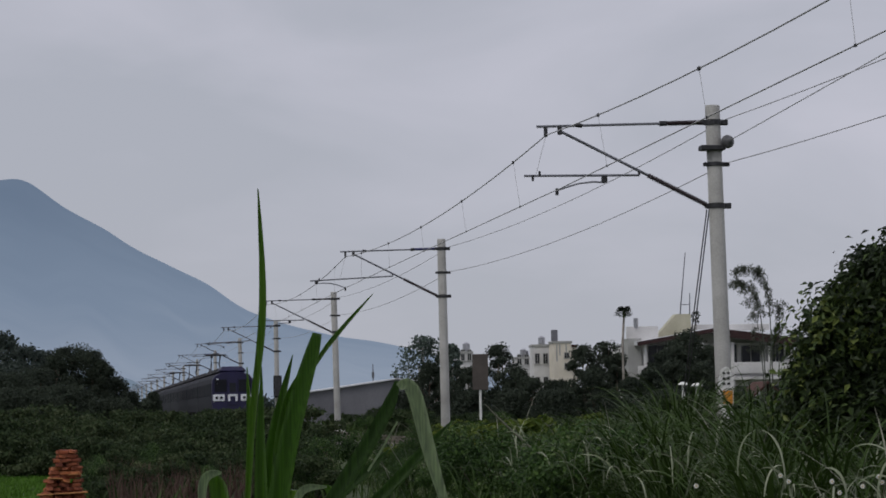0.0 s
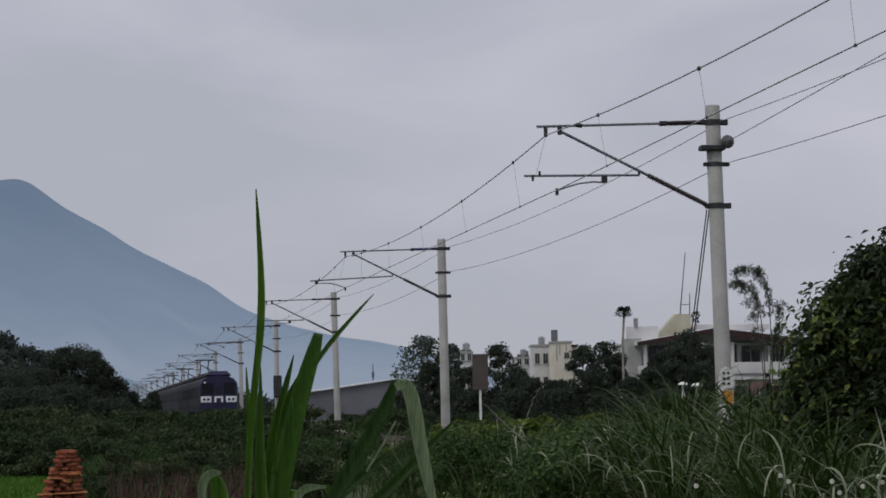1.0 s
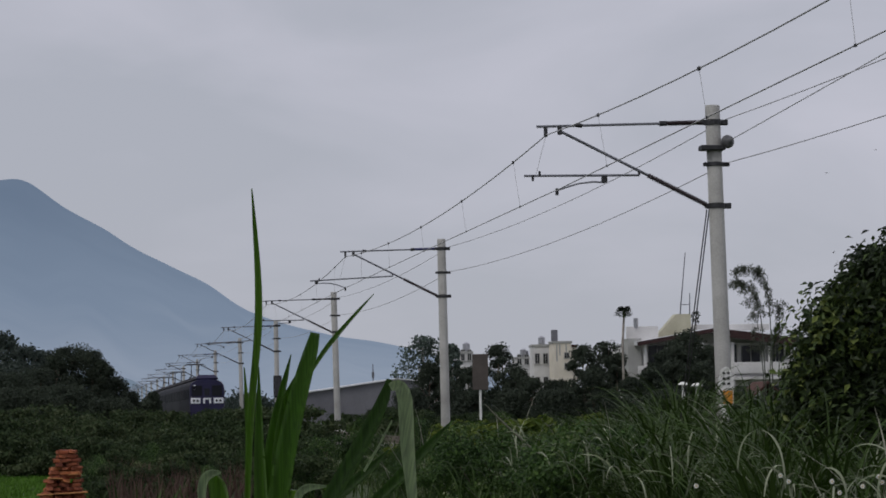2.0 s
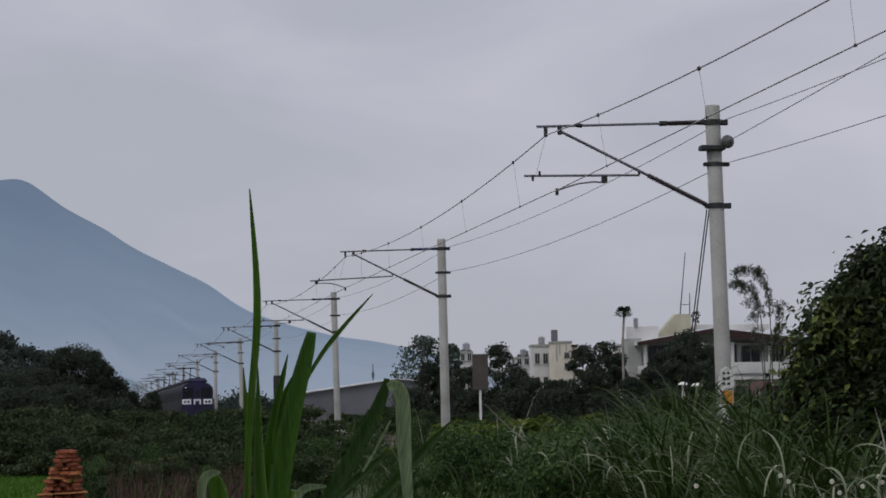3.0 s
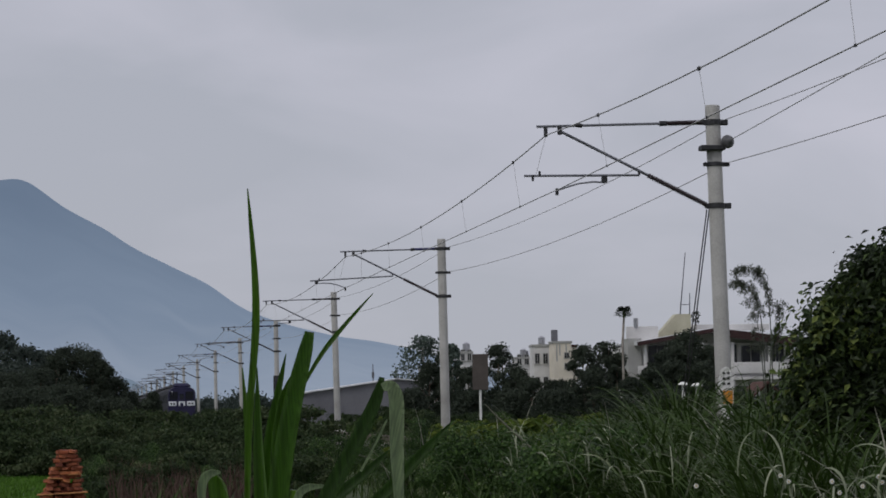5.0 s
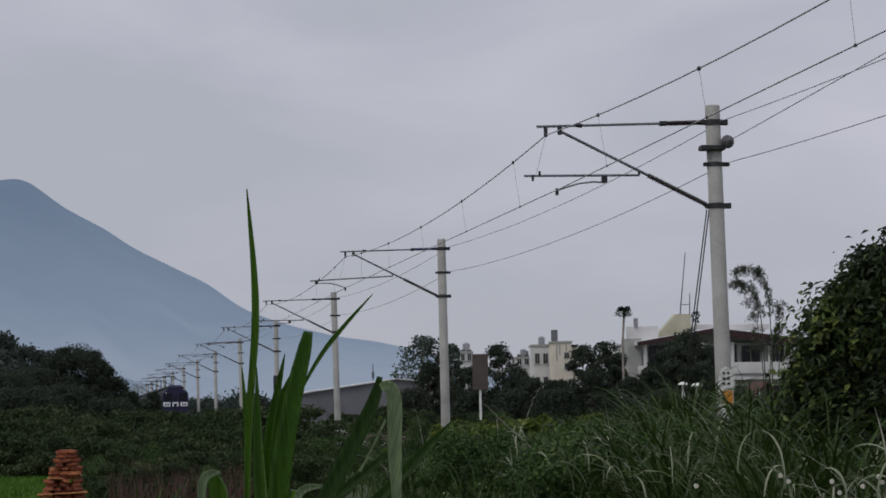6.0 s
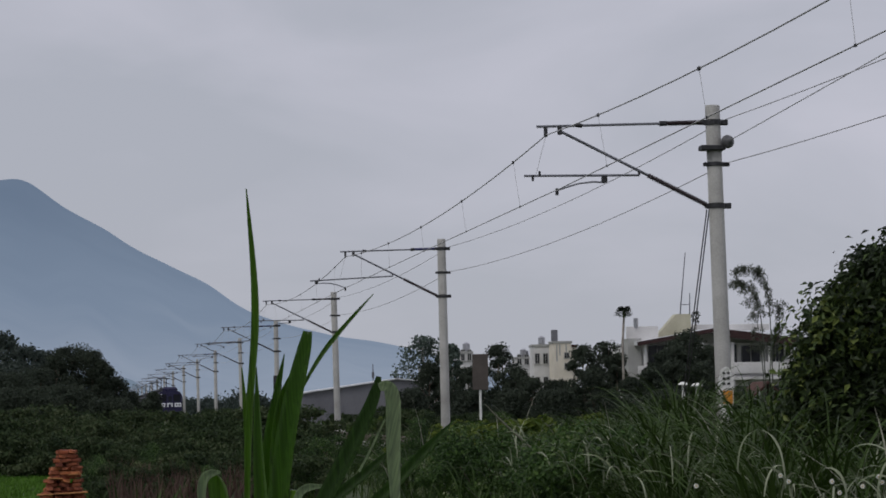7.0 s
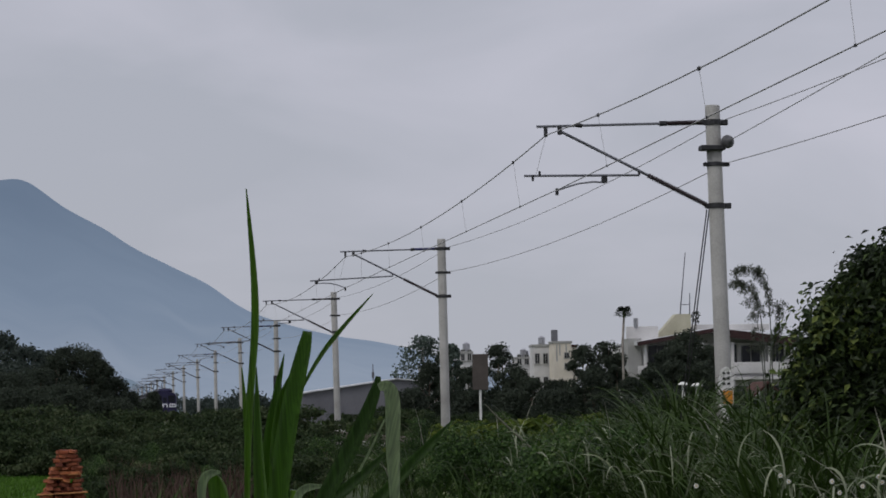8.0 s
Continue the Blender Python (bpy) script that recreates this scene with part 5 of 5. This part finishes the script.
def build_tall_grass():
    e = thing("tall_grass", (0, 0, 0), "clump of bright green tall grass close to the viewer", "grass clump")
    for a, b in (((0.2, 3.25, -0.05), (0.24, 3.22, 1.36)), ((0.24, 3.24, -0.05), (0.265, 3.22, 1.4)), ((0.3, 2.8, -0.05), (0.34, 2.72, 1.36)), ((0.1, 3.1, -0.05), (0.13, 3.06, 1.38))):
        part("stem", rod(a, b, 0.011, 0.008, 8), G_NAPIER, e)
    made = []

    def leaf(name, foot, spine, widths, facing, label, sway):
        kind = G_PALE if "pale" in label else G_NAPIER_SHADED if sway in "DF" else G_NAPIER
        made.append((long_leaf(name, e, foot, spine, widths, 0.22, label, facing, kind), foot, sway))

    leaf("leaf", (0.204, 3.200, 1.375), [(0.000, 0.000, 0.000), (0.002, 0.000, 0.039), (0.005, 0.000, 0.089), (0.009, 0.000, 0.139), (0.016, 0.000, 0.186), (0.022, 0.000, 0.229), (0.024, 0.000, 0.276), (0.022, 0.000, 0.326), (0.020, 0.000, 0.370), (0.018, 0.000, 0.410)], [0.0065, 0.0080, 0.0094, 0.0094, 0.0094, 0.0102, 0.0094, 0.0073, 0.0051, 0.0015], 8, "long thin upright leaf", "A")
    leaf("leaf", (0.212, 3.300, 1.371), [(0.000, 0.000, 0.000), (0.002, 0.000, 0.077), (0.002, 0.000, 0.136), (-0.000, 0.000, 0.188)], [0.0045, 0.0067, 0.0067, 0.0015], 0, "", "A")
    leaf("leaf", (0.219, 3.170, 1.376), [(0.000, 0.000, 0.000), (-0.001, 0.000, 0.074), (0.001, 0.000, 0.131), (0.003, 0.000, 0.181)], [0.0192, 0.0140, 0.0081, 0.0011], -15, "bright green young leaf", "A")
    leaf("leaf", (0.237, 3.260, 1.372), [(0.000, 0.000, 0.000), (0.004, 0.000, 0.054), (0.011, 0.000, 0.109), (0.017, 0.000, 0.146), (0.025, 0.000, 0.175), (0.032, 0.000, 0.202)], [0.0283, 0.0268, 0.0194, 0.0104, 0.0067, 0.0011], 10, "", "B")
    leaf("leaf", (0.242, 3.240, 1.373), [(0.000, 0.000, 0.000), (0.005, 0.000, 0.076), (0.013, 0.000, 0.134), (0.024, 0.000, 0.157), (0.038, 0.000, 0.176), (0.047, 0.000, 0.188)], [0.0179, 0.0179, 0.0119, 0.0112, 0.0112, 0.0060], -12, "", "B")
    leaf("leaf", (0.244, 3.220, 1.374), [(0.000, 0.000, 0.000), (0.010, 0.000, 0.061), (0.021, 0.000, 0.108), (0.031, 0.000, 0.147), (0.042, 0.000, 0.183), (0.049, 0.000, 0.205), (0.054, 0.000, 0.226)], [0.0274, 0.0274, 0.0259, 0.0244, 0.0213, 0.0183, 0.0122], 18, "broad leaf with a torn blunt tip", "B")
    leaf("leaf", (0.270, 3.250, 1.512), [(0.000, 0.000, 0.000), (0.017, 0.000, 0.032), (0.034, 0.000, 0.061), (0.052, 0.000, 0.083), (0.067, 0.000, 0.100), (0.085, 0.000, 0.120), (0.104, 0.000, 0.140)], [0.0030, 0.0044, 0.0059, 0.0066, 0.0052, 0.0037, 0.0009], 8, "", "C")
    leaf("leaf", (0.258, 2.700, 1.393), [(0.000, 0.000, 0.000), (0.026, 0.000, 0.039), (0.047, 0.000, 0.072), (0.062, 0.000, 0.098), (0.073, 0.000, 0.119), (0.078, 0.000, 0.138)], [0.0174, 0.0188, 0.0181, 0.0161, 0.0134, 0.0060], 25, "dark leaf that folds over near its tip", "D")
    leaf("midrib", (0.301, 2.690, 1.435), [(0.000, 0.000, 0.000), (0.014, 0.000, 0.021), (0.024, 0.000, 0.038), (0.033, 0.000, 0.053)], [0.0024, 0.0024, 0.0024, 0.0018], 0, "pale split midrib", "D")
    leaf("leaf_tip", (0.332, 2.660, 1.524), [(0.000, 0.000, 0.000), (0.006, 0.000, 0.005), (0.013, 0.000, 0.002), (0.019, 0.000, -0.015), (0.024, 0.000, -0.042), (0.031, 0.000, -0.069), (0.040, 0.000, -0.099), (0.049, 0.000, -0.132)], [0.0085, 0.0121, 0.0158, 0.0170, 0.0164, 0.0152, 0.0121, 0.0091], 10, "pale folded leaf tip that hangs down", "E")
    leaf("leaf", (0.264, 2.900, 1.385), [(0.000, 0.000, 0.000), (0.033, 0.000, 0.023), (0.063, 0.000, 0.047), (0.086, 0.000, 0.070)], [0.0111, 0.0139, 0.0111, 0.0014], 20, "", "F")
    leaf("leaf", (0.322, 2.950, 1.379), [(0.000, 0.000, 0.000), (0.041, 0.000, 0.036), (0.076, 0.000, 0.073), (0.110, 0.000, 0.108)], [0.0110, 0.0144, 0.0124, 0.0014], 15, "", "F")
    leaf("leaf", (0.140, 3.050, 1.382), [(0.000, 0.000, 0.000), (0.000, 0.000, 0.029), (0.004, 0.000, 0.041), (0.013, 0.000, 0.046), (0.024, 0.000, 0.046)], [0.0082, 0.0110, 0.0117, 0.0096, 0.0034], 0, "pale leaf bent over at its middle", "G")
    leaf("leaf", (0.164, 3.060, 1.381), [(0.000, 0.000, 0.000), (-0.004, 0.000, 0.029), (-0.008, 0.000, 0.039), (-0.012, 0.000, 0.046)], [0.0234, 0.0220, 0.0165, 0.0041], 0, "", "G")
    leaf("leaf", (0.255, 3.100, 1.378), [(0.000, 0.000, 0.000), (0.007, 0.000, 0.023), (0.018, 0.000, 0.029), (0.041, 0.000, 0.029)], [0.0084, 0.0098, 0.0098, 0.0028], 0, "pale leaf bent over at its middle", "G")
    leaf("leaf", (0.307, 3.110, 1.376), [(0.000, 0.000, 0.000), (-0.004, 0.000, 0.023), (-0.009, 0.000, 0.029), (-0.016, 0.000, 0.032)], [0.0147, 0.0133, 0.0091, 0.0035], 0, "", "G")
    return made


def motions():
    # dragonflies: seconds and place, one row of each path after another
    paths = ([(0.0, 16.93, 45.00, 5.51), (1.4, 14.68, 45.00, 5.91), (1.7, 14.23, 45.00, 5.95), (2.2, 13.32, 45.00, 5.58), (2.8, 12.16, 45.00, 5.15), (2.9, 11.89, 45.00, 5.08), (3.2, 11.51, 45.00, 5.14), (3.4, 11.65, 45.00, 4.95), (3.5, 11.78, 45.00, 4.81), (3.6, 11.73, 45.00, 4.67), (3.8, 11.26, 45.00, 4.32), (4.4, 10.06, 45.00, 3.15), (5.2, 9.29, 45.00, 1.71), (6.0, 9.06, 45.00, 0.79), (8.0, 9.06, 45.00, 0.79)],
             [(0.0, 16.87, 44.00, 5.32), (1.4, 14.48, 44.00, 5.72), (1.6, 14.34, 44.00, 5.79), (1.7, 14.15, 44.00, 5.86), (2.2, 14.64, 44.00, 6.26), (3.0, 16.59, 44.00, 6.67), (8.0, 18.12, 44.00, 6.78)])
    for (fly, wings), rows in zip(dragonflies, paths):
        walk(fly, [(t, pose(x, y, z, 0, 0, 20)) for t, x, y, z in rows])
        for wing, s in wings:
            walk(wing, [(0.1 * k, pose(0, 0, 0, s * (28 if k % 2 else -8), 0, 0)) for k in range(81)])
    walk(train, [(t, pose(TRACK_X, 171 + 18 * t, RAIL_Z)) for t in (0.0, 2.0, 4.0, 6.0, 8.0)])
    # leaning of the grass leaves in the breeze: degrees at each time
    times = (0.0, 0.5, 1.0, 1.5, 2.2, 3.0, 3.5, 4.5, 5.2, 6.0, 6.5, 7.0, 7.5, 8.0)
    sways = {"A": (0, -0.25, -0.35, -0.75, -1.2, -1.5, -1.6, -1.75, -1.9, -2.0, -2.05, -2.1, -2.1, -2.1),
             "B": (0, 0.15, 0.4, 0.0, -0.9, -1.8, -2.0, -2.2, -2.6, -2.9, -3.0, -3.05, -3.1, -3.1),
             "C": (0, 0.5, 0.3, 0.5, 0.2, 0.0, 0.2, 0.0, -0.1, 0.0, 0.0, 0.2, 0.0, 0.0),
             "D": (0, -0.4, -0.7, -1.5, -2.0, -2.4, -2.7, -3.3, -3.7, -4.1, -4.2, -4.3, -4.4, -4.4),
             "E": (0, 6, 4, 11, 11, 12, 14, 13, 14, 14, 14, 14, 14, 14),
             "F": (0, 0.4, 0.6, 0.2, 0.0, -0.2, 0.3, 0.5, 0.2, 0.0, 0.2, 0.4, 0.2, 0.0),
             "G": (0, -0.2, -0.3, -0.6, -1.0, -1.3, -1.4, -1.5, -1.5, -1.6, -1.6, -1.6, -1.6, -1.6)}
    # the folded leaf also drifts sideways as its stem bends: metres at each time
    drift = (0, -0.002, -0.003, -0.007, -0.0095, -0.0115, -0.013, -0.016, -0.018, -0.0195, -0.02, -0.021, -0.0215, -0.0215)
    for leaf, foot, sway in tall_grass:
        rows = []
        for t, a, d in zip(times, sways[sway], drift):
            x = foot[0] + {"E": d, "D": 0.45 * d}.get(sway, 0.0)
            rows.append((t, pose(x, foot[1], foot[2], 0, a, 0)))
        walk(leaf, rows)
    for ob, (x, y, z), turn, phase in swaying:
        walk(ob, [(t, pose(x, y, z, 0, 0.7 * math.sin(1.1 * t + phase) + 0.35 * math.sin(2.7 * t + 2 * phase), 0) @ pose(0, 0, 0, 0, 0, turn)) for t in [0.5 * k for k in range(17)]])


build_ground()
build_far_land()
build_track()
build_masts()
build_mast_fittings()
train = build_train()
build_house()
build_town()
build_trees()
build_shrubs()
build_far_woods()
build_ground_cover()
swaying = build_reeds()
build_brick_stack()
build_flowers()
dragonflies = build_dragonflies()
tall_grass = build_tall_grass()
motions()
